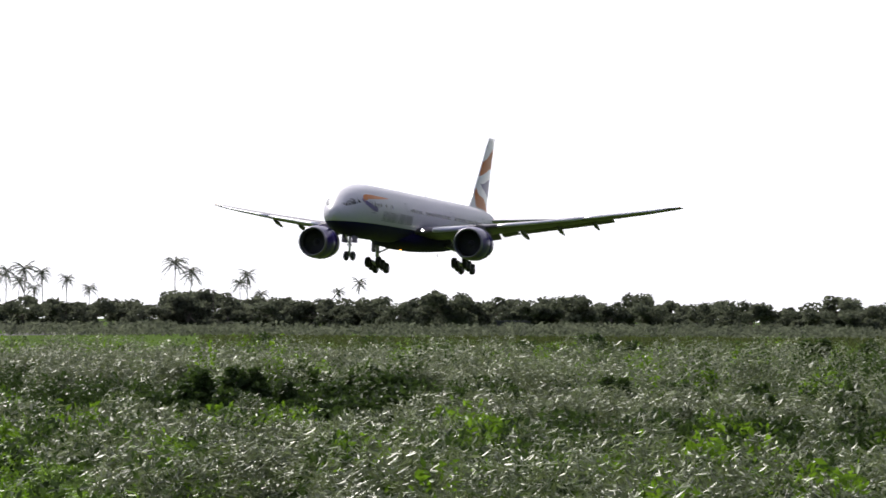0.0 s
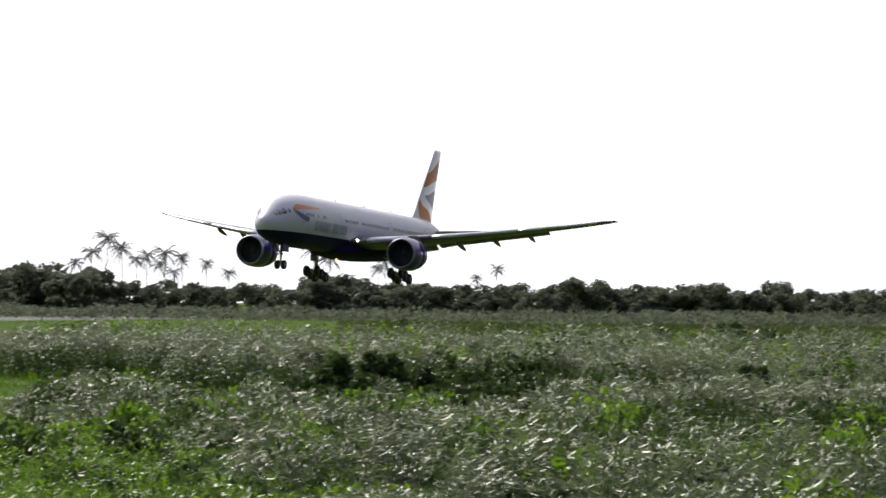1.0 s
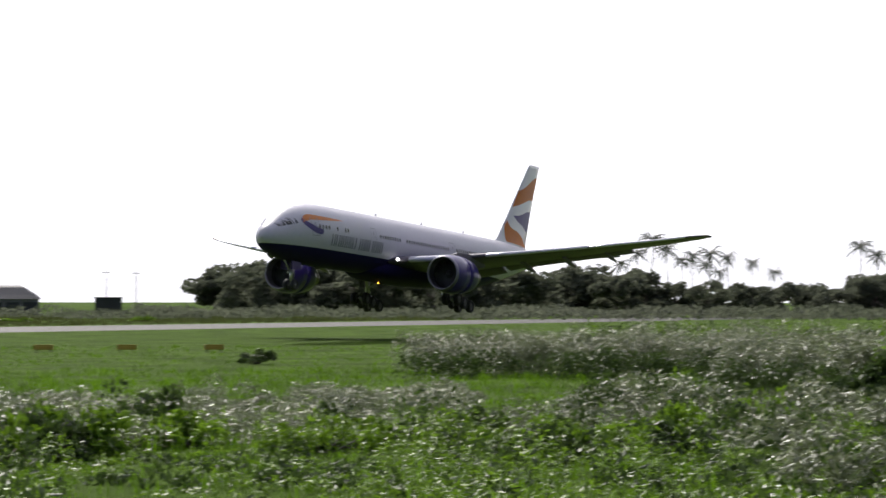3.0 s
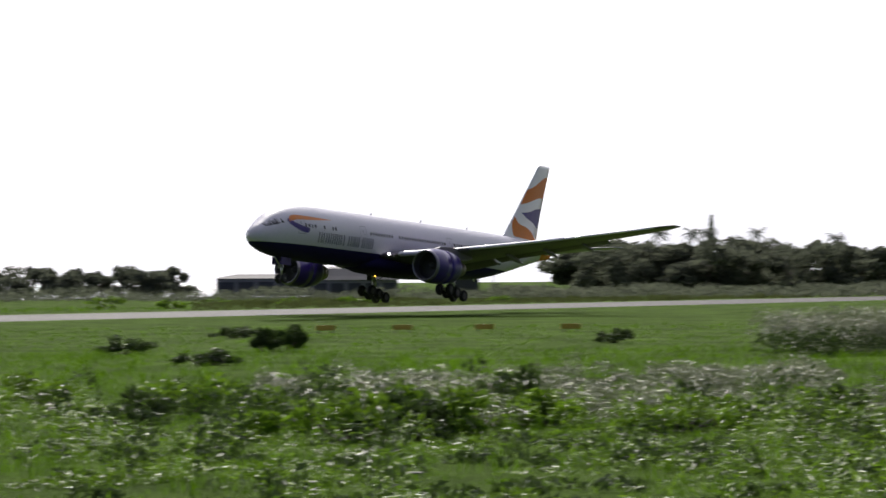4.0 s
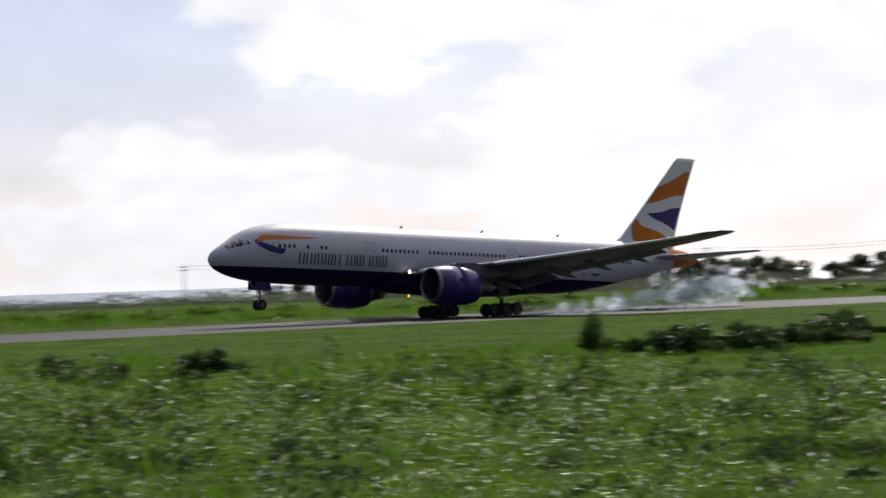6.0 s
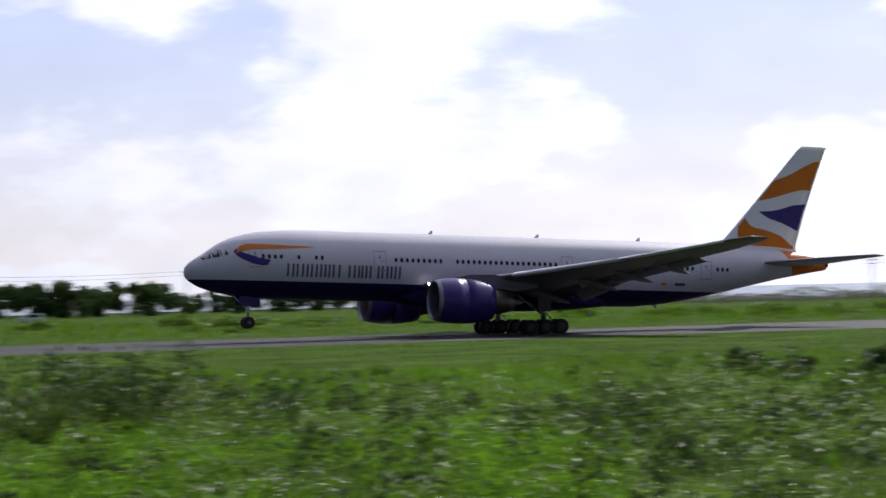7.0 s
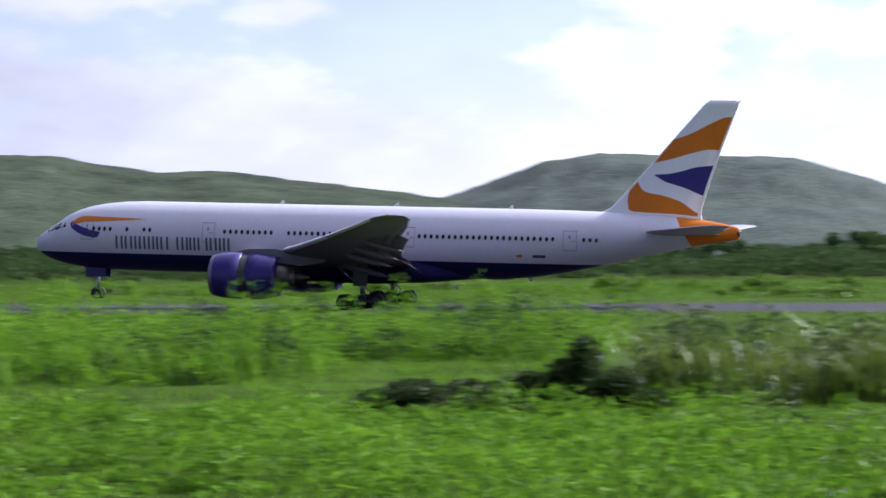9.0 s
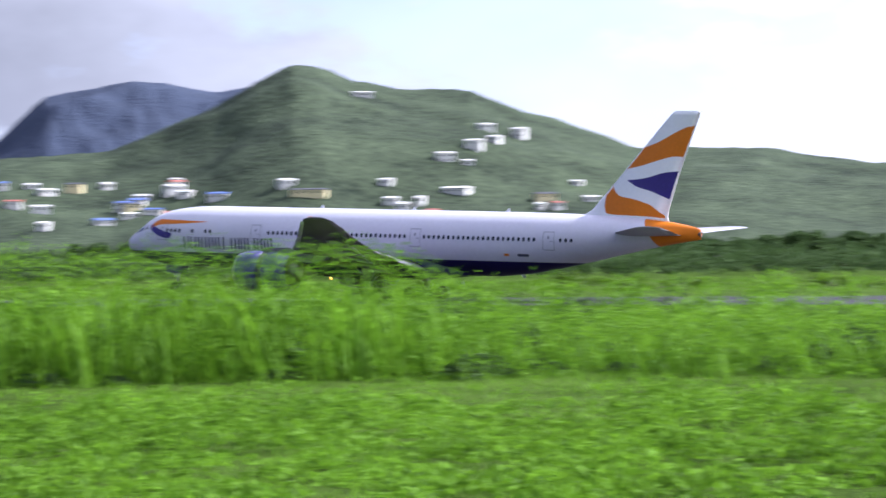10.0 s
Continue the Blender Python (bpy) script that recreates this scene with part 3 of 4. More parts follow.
        part("torque_link", tube([(-0.2, side * 5.5, 1.9), (-0.75, side * 5.5, 1.45), (-0.2, side * 5.5, 0.95)], 0.08, 8), METAL, leg)
        part("gear_door", box(-0.55, 0.75, side * 6.0 - 0.04, side * 6.0 + 0.04, 2.0, 4.2, 0.03), PAINT_DARKGREY, leg, "dark grey gear door", smooth=False)
        truck = part("truck", tube([(-1.75, 0, 0), (1.75, 0, 0)], 0.19, 10), METAL, jet, "six-wheel main gear truck", at=pose(0, side * 5.5, 0.66))
        for x in (-1.47, 0, 1.47):
            for y in (-0.7, 0.7):
                wheel(truck, x, y, 0, 0.665, 0.52)
    # nose gear
    nx = NOSE_X - 5.9
    leg = part("nose_leg", tube([(nx - 0.2, 0, 3.3), (nx, 0, 1.6), (nx, 0, 0.55)], [0.17, 0.15, 0.1], 12), METAL, jet, "metal nose gear leg")
    part("drag_brace", tube([(nx, 0, 1.6), (nx + 1.5, 0, 3.0)], 0.07, 8), METAL, leg)
    part("axle", tube([(nx, -0.55, 0.53), (nx, 0.55, 0.53)], 0.07, 8), METAL, leg)
    for y in (-0.4, 0.4):
        wheel(leg, nx, y, 0.53, 0.53, 0.4)
        part("gear_door", box(nx - 0.9, nx + 1.0, y * 1.5 - 0.02, y * 1.5 + 0.02, 2.0, 2.85, 0.02), PAINT_NAVY, leg, "navy gear door", smooth=False)
        part("taxi_lamp", spun([(0.0, 0.12), (0.06, 0.1), (0.08, 0.02)], "x", 14, True), METAL, leg, at=pose(nx + 0.15, y * 0.6, 1.75))
    part("belly_beacon", spun([(2.02, 0.02), (1.9, 0.09), (1.86, 0.12)], "z", 12, True), LAMP_AMBER, jet, "amber belly beacon", at=pose(NOSE_X - 24.0, 0, 0.05))
    # blade aerials
    for xn, up in [(22.6, 1), (33, 1), (43.2, 1), (38.5, -1), (45, -1)]:
        top, bot, w = hull_at(xn)
        z = MID_Z + (top if up == 1 else bot) - up * 0.03
        if up == -1 and xn < 40:
            z -= 0.6
        a = loft([[(NOSE_X - xn, -0.03, z), (NOSE_X - xn - 0.45, -0.03, z), (NOSE_X - xn - 0.45, 0.03, z), (NOSE_X - xn, 0.03, z)], [(NOSE_X - xn - 0.3, -0.01, z + up * 0.34), (NOSE_X - xn - 0.5, -0.01, z + up * 0.34), (NOSE_X - xn - 0.5, 0.01, z + up * 0.34), (NOSE_X - xn - 0.3, 0.01, z + up * 0.34)]])
        part("aerial", a, PAINT_WHITE, jet, smooth=False)
    part("tail_exhaust", spun([(0, 0.28), (-0.12, 0.26), (-0.1, 0.2), (0.2, 0.2)], "x", 16), METAL_DARK, jet, "dark tail exhaust", at=pose(NOSE_X - 63.25, 0, 7.15))
    return jet


airliner = build_airliner()


# ---- the airfield ----
rng = np.random.default_rng(7)


def spot(bearing, reach, z=0.0):
    a = radians(bearing)
    return Vector((reach * math.cos(a), reach * math.sin(a), z))


def sheet(name, x0, x1, y0, y1, z, mat, label, category, cells=1):
    grid = [[(x0 + (x1 - x0) * i / cells, y0 + (y1 - y0) * j / cells, z) for j in range(cells + 1)] for i in range(cells + 1)]
    ob = part(name, quad_sheet(grid), mat, smooth=False)
    for p in ob.data.polygons:
        if p.normal.z < 0:
            p.flip()
    return tagged(ob, label, category, kind="structure")


RUN_Y, RUN_HALF = -217.0, 20.0
sheet("ground", -4900, 4900, -4900, 4900, 0.0, GRASS_GROUND, "rough green grass ground of the airfield", "ground", 8)
sheet("runway", -1500, 1500, RUN_Y - RUN_HALF, RUN_Y + RUN_HALF, 0.012, TARMAC, "worn grey asphalt runway between grass verges", "runway", 6)

def build_sea():
    ring = [spot(b, 640 if b < -112 else 700, 0.3) for b in range(-143, -97, 3)]
    far = [spot(b, 4700, 0.3) for b in range(-143, -97, 3)]
    ob = part("water", quad_sheet([[a, b] for a, b in zip(ring, far)]), WATER, smooth=False)
    for p in ob.data.polygons:
        if p.normal.z < 0:
            p.flip()
    tagged(ob, "calm bright sea beyond the airfield", "sea", kind="structure")


build_sea()


# ---- hills: ridge lines as bearing and rise in degrees ----
def hill_height(b, r, crest, reach, depth, seed, front):
    bs = [c[0] for c in crest]
    top = math.tan(radians(float(np.interp(b, bs, [c[1] for c in crest])))) * reach + 4.1
    s = (r - reach) / depth + front
    if not 0 <= s <= 1:
        return -2.0
    form = math.sin(min(1, s / front) * math.pi / 2) ** 1.15 if s <= front else math.cos((s - front) / (1 - front) * math.pi / 2)
    p = spot(b, r)
    wob = noise.fractal(Vector((p.x * 0.006, p.y * 0.006, seed)), 1.0, 2.1, 5)
    fine = noise.fractal(Vector((p.x * 0.03, p.y * 0.03, seed + 9)), 1.0, 2.0, 4)
    return max(-0.5, top * form * (1 + 0.2 * wob * (1 - form ** 6)) + fine * 2.4 * min(1, form * 4))


def build_hill(name, hill, mat, label):
    crest, reach, depth, seed, front = hill
    n, m = 260, 44
    grid = []
    for i in range(n + 1):
        b = crest[0][0] + (crest[-1][0] - crest[0][0]) * i / n
        row = []
        for j in range(m + 1):
            r = reach + depth * (j / m - front)
            row.append(spot(b, r, hill_height(b, r, *hill) if 0 < j < m else -2))
        grid.append(row)
    ob = part(name, quad_sheet(grid), mat)
    for p in ob.data.polygons:
        if p.normal.z < 0:
            p.flip()
    return tagged(ob, label, "hill", kind="structure")


FAR_HILL = ([(-61, 2.6), (-59.4, 3.7), (-58.2, 3.85), (-57.2, 3.66), (-56.2, 3.84), (-55.4, 3.94), (-54.6, 3.8), (-53.5, 3.6), (-52.9, 3.1), (-52.2, 2.4), (-50, 1.6), (-44, 0.6)], 3900, 1300, 3.1, 0.55)
PLATEAU = ([(-96, 0.1), (-91.5, 0.3), (-90.2, 0.5), (-89.2, 0.85), (-88.4, 1.26), (-87.0, 1.72), (-85.5, 2.17), (-83.7, 2.22), (-81.2, 2.28), (-80.0, 2.12), (-78.6, 1.6), (-77.6, 1.28), (-75.5, 1.2), (-72, 0.8), (-68, 0.2)], 3000, 1300, 5.3, 0.55)
RIDGE = ([(-80.5, 0.5), (-78.6, 1.1), (-77.8, 1.33), (-75.3, 1.62), (-73.2, 1.88), (-71.5, 1.9), (-69, 2.24), (-66.4, 2.3), (-65.5, 2.62), (-64.6, 2.94), (-64.0, 3.05), (-62.8, 3.5), (-61.0, 3.62), (-60.1, 3.8), (-59.4, 4.08), (-58.9, 4.13), (-58.1, 3.8), (-57.2, 3.3), (-56, 2.78), (-54.8, 2.35), (-52.5, 2.2), (-49, 1.5), (-44, 0.3)], 2200, 1400, 8.7, 0.6)
build_hill("hill_far", FAR_HILL, HILL_FAR, "steep distant mountain tinted blue for haze")
build_hill("hill_plateau", PLATEAU, HILL_MID, "flat-topped green hill with colour paled for haze")
build_hill("hill_ridge", RIDGE, HILL, "long green ridge dotted with houses")


def build_house(at, w, d, h, wall, roof, storeys):
    house = empty("house", at, "small pale house among trees on the hillside", "house", "houses on the hillside")
    body = part("wall", box(-w / 2, w / 2, -d / 2, d / 2, -4, h), wall, house, smooth=False)
    part("roof", loft([[(x, -d / 2 - 0.5, h), (x, d / 2 + 0.5, h), (x, d / 2 + 0.4, h + 0.25), (x, 0, h + 0.16 * d), (x, -d / 2 - 0.4, h + 0.25)] for x in (-w / 2 - 0.5, w / 2 + 0.5)]), roof, house, smooth=False)
    for s in range(storeys):
        for k in range(max(2, int(w / 3.5))):
            x = -w / 2 + w * (k + 0.5) / max(2, int(w / 3.5))
            z = h - 2.9 * (s + 1)
            part("window", box(x - 0.6, x + 0.6, d / 2, d / 2 + 0.06, z + 0.9, z + 2.1), GLASS_DARK, house, smooth=False)
    return house


# ---- leaves and trees ----
def leaf_cards(centres, size, seed, squash=1.0, long=1.0, slim=0.5):
    """Small bent leaf pieces: two triangles each, turned at random."""
    r = np.random.default_rng(seed)
    c = np.asarray(centres, dtype=np.float64)
    n = len(c)
    d = r.normal(size=(n, 3))
    d[:, 2] *= squash
    d /= np.linalg.norm(d, axis=1)[:, None]
    e = np.cross(d, r.normal(size=(n, 3)) + (np.array([0, 0, 1.5]) if slim < 0.5 else 0))
    e /= np.linalg.norm(e, axis=1)[:, None]
    s = size * (0.6 + 0.8 * r.random((n, 1)))
    bend = np.cross(d, e) * s * 0.25
    v = np.stack([c - d * s * long, c - e * s * slim + bend, c + d * s * long, c + e * s * slim + bend], 1).reshape(-1, 3)
    k = np.arange(n)[:, None] * 4
    return v, np.concatenate([k + [0, 1, 2], k + [0, 2, 3]], 0)


def blob_points(centres, radii, per, seed, hollow=0.55):
    r = np.random.default_rng(seed)
    out = []
    for c, rad in zip(centres, radii):
        d = r.normal(size=(per, 3))
        d /= np.linalg.norm(d, axis=1)[:, None]
        out.append(np.asarray(c) + d * np.asarray(rad) * (hollow + (1 - hollow) * r.random((per, 1)) ** 0.5))
    return np.concatenate(out)


def build_broadleaf(seed, height, spread, mat, label, leaves=2080):
    r = random.Random(seed)
    tree = empty("tree", pose(0, 0, -50), label, "tree")
    part("trunk", tube([(0, 0, -0.3), (0.08, 0.05, height * 0.22), (0.2, -0.1, height * 0.45)], [height * 0.035, height * 0.026, height * 0.018], 8), BARK, tree)
    cs, rs = [], []
    for k in range(13):
        a, q = r.uniform(0, 6.28), r.uniform(0.1, 1) ** 0.6
        c = (spread * q * math.cos(a), spread * q * math.sin(a), height * r.uniform(0.22, 0.86) - 0.16 * q * height)
        cs.append(c), rs.append([spread * r.uniform(0.26, 0.46)] * 2 + [height * r.uniform(0.10, 0.19)])
        if k < 5:
            part("limb", tube([(0.15, -0.06, height * 0.32), (c[0] * 0.55, c[1] * 0.55, c[2] * 0.8), c], [height * 0.016, height * 0.01, height * 0.004], 6), BARK, tree)
    v, f = leaf_cards(blob_points(cs, rs, leaves // 13, seed, 0.3), height * 0.046, seed + 1)
    crown = new("crown", from_arrays("crown", v, f, mat))
    crown.parent = tree
    return tree


def build_palm(seed, height):
    r = random.Random(seed)
    palm = empty("palm_tree", pose(0, 0, -50), "tall coconut palm with drooping feathery fronds", "palm tree")
    lean = r.uniform(-0.08, 0.08) * height
    part("trunk", tube([(0, 0, -0.3), (lean * 0.3, 0, height * 0.35), (lean * 0.7, 0, height * 0.7), (lean, 0, height)], [0.26, 0.19, 0.16, 0.14], 8), BARK, palm)
    vs, fs = [], []
    for k in range(21):
        a, up = k * 2.4 + r.uniform(-0.25, 0.25), 1.5 - 2.1 * (k / 20) + r.uniform(-0.15, 0.15)
        L = r.uniform(4.3, 5.4) * (1 - 0.12 * abs(up))
        drop = 0.55 + 0.35 * max(up, 0)

        def rib(s):
            return np.array([lean + L * s * math.cos(a), L * s * math.sin(a), height + L * (up * s - drop * s * s)])
        for i in range(14):
            p, q = rib(i / 14), rib((i + 1) / 14)
            for side in (1, -1):
                w = 0.85 * (1 - abs(i / 14 - 0.4) * 1.25) * side
                o = np.array([-math.sin(a) * w, math.cos(a) * w, -abs(w) * 0.8])
                b = len(vs)
                vs += [p, p + (q - p) * 0.95, p + o + (q - p) * 1.3]
                fs.append((b, b + 1, b + 2))
            b = len(vs)
            vs += [p, q, q + np.array([0, 0, -0.07])]
            fs.append((b, b + 1, b + 2))
    crown = new("fronds", from_arrays("fronds", vs, fs, FROND))
    crown.parent = palm
    return palm


def build_pine(seed, height):
    r = random.Random(seed)
    tree = empty("conifer", pose(0, 0, -50), "slender tiered conifer above the treeline", "tree")
    part("trunk", tube([(0, 0, -0.3), (0, 0, height)], [0.3, 0.05], 8), BARK, tree)
    pts = []
    for k in range(22):
        z = height * (0.15 + 0.84 * k / 22)
        w = (1.02 - k / 22) * height * 0.15
        for j in range(10):
            a = 6.28 * j / 10 + k
            for s in (0.25, 0.5, 0.75, 1):
                pts.append((w * s * math.cos(a), w * s * math.sin(a), z + 0.06 * w * s + r.uniform(-0.1, 0.1)))
    v, f = leaf_cards(pts, 0.38, seed, 0.4)
    crown = new("crown", from_arrays("crown", v, f, LEAF_DARK))
    crown.parent = tree
    return tree


def build_shrub(seed, height, spread, mat, label, leaves=900, name="shrub", size=0.11):
    r = random.Random(seed)
    bush = empty(name, pose(0, 0, -50), label, "bush")
    cs, rs = [], []
    for k in range(11):
        a, q = r.uniform(0, 6.28), r.uniform(0, 1) ** 0.6
        h = height * r.uniform(0.25, 0.95) * (1 - 0.45 * q)
        c = (spread * q * math.cos(a), spread * q * math.sin(a), h * 0.72)
        cs.append(c), rs.append([spread * r.uniform(0.2, 0.36)] * 2 + [max(0.15, h * 0.36)])
        if k < 6:
            part("stem", tube([(c[0] * 0.15, c[1] * 0.15, -0.1), (c[0] * 0.6, c[1] * 0.6, h * 0.4), (c[0], c[1], h * 0.95)], [0.05, 0.035, 0.015], 5), BARK, bush)
    v, f = leaf_cards(blob_points(cs, rs, leaves // 11, seed, 0.35), size, seed + 1, 1.0, 1.2)
    v[:, 2] = np.maximum(v[:, 2], 0.01)
    crown = new("foliage", from_arrays("foliage", v, f, mat))
    crown.parent = bush
    return bush


def turned(p, turn=0.0, scale=1.0, tall=1.0):
    return Matrix.Translation(p) @ pose(0, 0, 0, 0, 0, turn) @ Matrix.Diagonal((scale, scale, scale * tall, 1))


def plant(kinds, places, group):
    """Copies of the model plants at (bearing, reach, size, tall)."""
    for i, (b, r, s, tall) in enumerate(places):
        ob = copy_thing(kinds[i % len(kinds)], turned(spot(b, r), 47 * i % 360, s, tall))
        tagged(ob, group=group)


def discard(kinds):
    for ob in kinds:
        for o in (*ob.children_recursive, ob):
            bpy.data.objects.remove(o)


TREE_LABEL = "dark green broadleaf tree in the belt beyond the runway"
trees = [build_broadleaf(11 + k, 6.0, w, LEAF, TREE_LABEL) for k, w in enumerate((2.9, 3.4, 3.0, 2.5, 3.2))]
green_trees = [build_broadleaf(111 + k, 6.0, w, LEAF_GREEN, TREE_LABEL) for k, w in enumerate((2.9, 3.4, 3.0, 2.5))]
palms = [build_palm(31 + k, h) for k, h in enumerate((20.0, 19.0, 21.0, 18.0))]
pines = [build_pine(51, 15.0)]
shrubs = [build_shrub(61 + k, 1.5, w, LEAF_DARK, "dark leafy shrub in the rough grass") for k, w in enumerate((1.2, 1.5, 1.0))]
dense = [build_shrub(91 + k, 1.5, w, LEAF_DARK, "dense dark rounded shrub in the rough grass", 3300, size=0.085) for k, w in enumerate((1.25, 1.5))]
green = [build_shrub(81 + k, 1.5, w, WEED, "leafy green shrub in the rough grass", 900) for k, w in enumerate((1.3, 1.6, 1.1))]
pale = [build_shrub(71 + k, 1.5, w, WEED, "pale green low bush beyond the runway", 420, "bush", 0.16) for k, w in enumerate((1.6, 2.0, 1.4))]

pr = random.Random(5)
belt = []
# bearing from, to, reach, rise above the eye's level in degrees from, to, spacing
for b0, b1, r0, r1, lo, hi, step in [(-181, -162.5, 680, 760, 0.26, 0.66, 0.27), (-162.5, -157.8, 700, 760, 0.3, 0.55, 0.34), 
                                     (-157.8, -148.4, 660, 740, 0.65, 1.0, 0.3), (-139.6, -136.4, 680, 740, 0.3, 0.5, 0.4), (-136.2, -133.4, 690, 740, 0.1, 0.36, 0.45), (-132.9, -128.4, 660, 720, 0.2, 0.42, 0.5), (-124.4, -121.2, 640, 700, 0.0, 0.16, 0.5),
                                     (-112.5, -104, 600, 660, 0.05, 0.22, 0.4), (-104, -94, 580, 640, 0.3, 0.5, 0.4), (-94, -47, 560, 640, 0.25, 0.6, 0.42)]:
    b = b0
    while b < b1:
        r = pr.uniform(r0, r1)
        tall = pr.uniform(0.75, 0.95)
        belt.append((b, r, (math.tan(radians(pr.uniform(lo, hi))) * r + 4.1) / (5.6 * tall), tall))
        b += step * pr.uniform(0.7, 1.3)
belt.append((-86.8, 560, 2.2, 0.85))
plant(trees, [p for p in belt if p[0] < -113], "tree belt beyond the runway")
plant(green_trees, [p for p in belt if p[0] >= -113], "tree belt below the hills")
PALMS = [(-157.9, 21), (-158.3, 19.5), (-158.8, 16), (-159.2, 19.7), (-158.6, 15), (-159.05, 14.5), (-159.6, 15.6), (-159.4, 13.5), (-157.6, 17), (-157.3, 15), (-160.1, 14), (-160.6, 13.5), (-162.45, 19), (-162.75, 17.5), (-164.05, 15.5), (-164.35, 12), (-163.9, 13.5), (-166.1, 12), (-166.5, 13.5),
         (-154.1, 17), (-151.3, 16.5), (-150.9, 17.5), (-152.4, 16), (-149.3, 15.5), (-150.3, 16.5)]
plant(palms, [(b, 750 + 13 * (i % 4), h / 19.4, 1) for i, (b, h) in enumerate(PALMS)], "coconut palms beyond the runway")
plant(pines, [(-151.4, 760, 1.35, 1.15), (-169.0, 720, 0.75, 0.8)], "conifers above the treeline")
SHRUBS = [(-140.3, 128, 1.2, 0.7), (-138.4, 150, 1.3, 0.7), (-140.8, 190, 1.3, 0.6), (-141.3, 195, 1.3, 0.6), (-133.6, 146, 1.9, 0.7), (-134.3, 150, 1.6, 0.7), (-149.2, 168, 1.2, 0.8),
          (-128.7, 128, 1.1, 1.6), (-130.0, 128, 1.7, 0.8), (-130.8, 130, 1.5, 0.9), (-131.4, 128, 1.6, 0.8), (-132.0, 130, 1.4, 0.9), (-133.0, 135, 1.5, 0.8), (-133.8, 138, 1.5, 0.8), (-120.0, 118, 1.4, 0.9), (-117.5, 112, 1.3, 0.8), (-116.8, 118, 1.3, 0.8),
          (-144.6, 66, 1.15, 1.05), (-144.0, 68, 1.0, 1.0), (-146.9, 77, 1.2, 1.05), (-147.4, 75, 1.0, 1.15), (-142.7, 84, 1.1, 0.9), (-151.2, 73, 1.1, 0.9), (-153.8, 72, 1.1, 1.0), (-155.5, 65, 1.1, 0.9), (-138.5, 76, 0.9, 1.0), (-158.6, 66, 1.0, 1.0),
          (-164.6, 112, 1.6, 1.1), (-165.4, 108, 1.7, 1.1), (-166.3, 110, 1.8, 1.1), (-167.1, 108, 1.6, 1.1), (-162.8, 116, 1.5, 1.0), (-161.5, 120, 1.4, 1.0), (-172.4, 92, 1.4, 1.1), (-173.6, 90, 1.4, 1.0), (-175.4, 86, 1.6, 1.0), (-176.6, 84, 1.6, 1.1), (-177.8, 88, 1.6, 1.0)]
plant(shrubs, SHRUBS, "shrubs in the rough grass")
DENSE = [(-80.9, 69, 1.5, 1.0), (-80.3, 69.5, 1.3, 0.95), (-81.5, 69, 1.1, 0.7), (-79.2, 69, 1.3, 0.7), (-78.4, 68.6, 1.1, 0.65), (-77.6, 69, 1.4, 0.75), (-76.9, 69, 1.1, 0.6),
         (-142.0, 155, 0.95, 1.7), (-141.55, 153, 0.8, 1.3), (-163.2, 205, 2.0, 0.95), (-164.4, 212, 2.1, 1.0), (-168.2, 215, 1.6, 0.8), (-161.3, 222, 1.6, 0.8)]
for k in range(11):
    DENSE.append((-162.4 - 0.52 * k + 0.15 * math.sin(4 * k), 100 + 2.5 * math.sin(3 * k), 1.4 + 0.3 * math.sin(7 * k), 0.98))
for k in range(8):
    DENSE.append((-172.2 - 0.75 * k + 0.2 * math.sin(4 * k), 91 + 3 * math.sin(5 * k), 1.35 + 0.3 * math.sin(3 * k), 1.15))
for k in range(15):
    DENSE.append((-170.2 - 0.62 * k + 0.2 * math.sin(5 * k), 196 - 2.0 * k + 6 * math.sin(3 * k), 1.9 + 0.45 * math.sin(7 * k), 0.95))
plant(dense, DENSE, "dense dark shrubs in the rough grass")
GREEN_SHRUBS = [(-145.2, 67, 1.2, 1.1), (-143.5, 67, 1.1, 1.1), (-146.5, 74, 1.1, 1.1), (-148.0, 73, 1.1, 0.9), (-150.6, 70, 1.0, 0.9), (-151.4, 72, 1.0, 1.1), (-144.6, 72, 1.2, 1.0), (-142.2, 76, 1.1, 0.9), (-156.2, 74, 1.2, 0.9), (-158.2, 70, 1.2, 1.0), (-139.9, 82, 1.1, 1.0), (-141.0, 68, 1.0, 1.0), (-136.8, 88, 1.1, 1.0), (-135.2, 76, 1.0, 0.9), (-129.0, 84, 1.0, 0.9), (-126.4, 80, 1.0, 0.9), (-124.8, 76, 1.0, 1.0), (-122.6, 90, 1.2, 0.9), (-153.9, 68, 1.0, 1.1), (-170.6, 120, 1.5, 1.0), (-169.4, 116, 1.3, 0.9), (-167.8, 138, 1.6, 1.0), (-163.6, 132, 1.6, 1.0), (-174.6, 98, 1.3, 1.0), (-178.4, 96, 1.6, 1.0)]
plant(green, GREEN_SHRUBS, "green shrubs in the rough grass")
low = []
for k in range(110):
    b, q = pr.uniform(-150, -50), pr.uniform(0, 1)
    r = -(262 + 110 * q) / math.sin(radians(b))
    if r < 520:
        low.append((b, r, pr.uniform(1.0, 2.4), pr.uniform(0.55, 0.9)))
plant(pale, low, "low bushes beyond the runway")
discard(trees + green_trees + palms + pines + shrubs + pale + green + dense)


def settle(hill, b, rise):
    """Where a line of sight meets the hill's near slope."""
    crest, reach, depth, seed, front = hill
    for k in range(400):
        r = reach + depth * (k / 400 * front - front)
        if hill_height(b, r, *hill) - 4.1 >= r * math.tan(radians(rise)):
            return spot(b, r, hill_height(b, r, *hill))
    return None


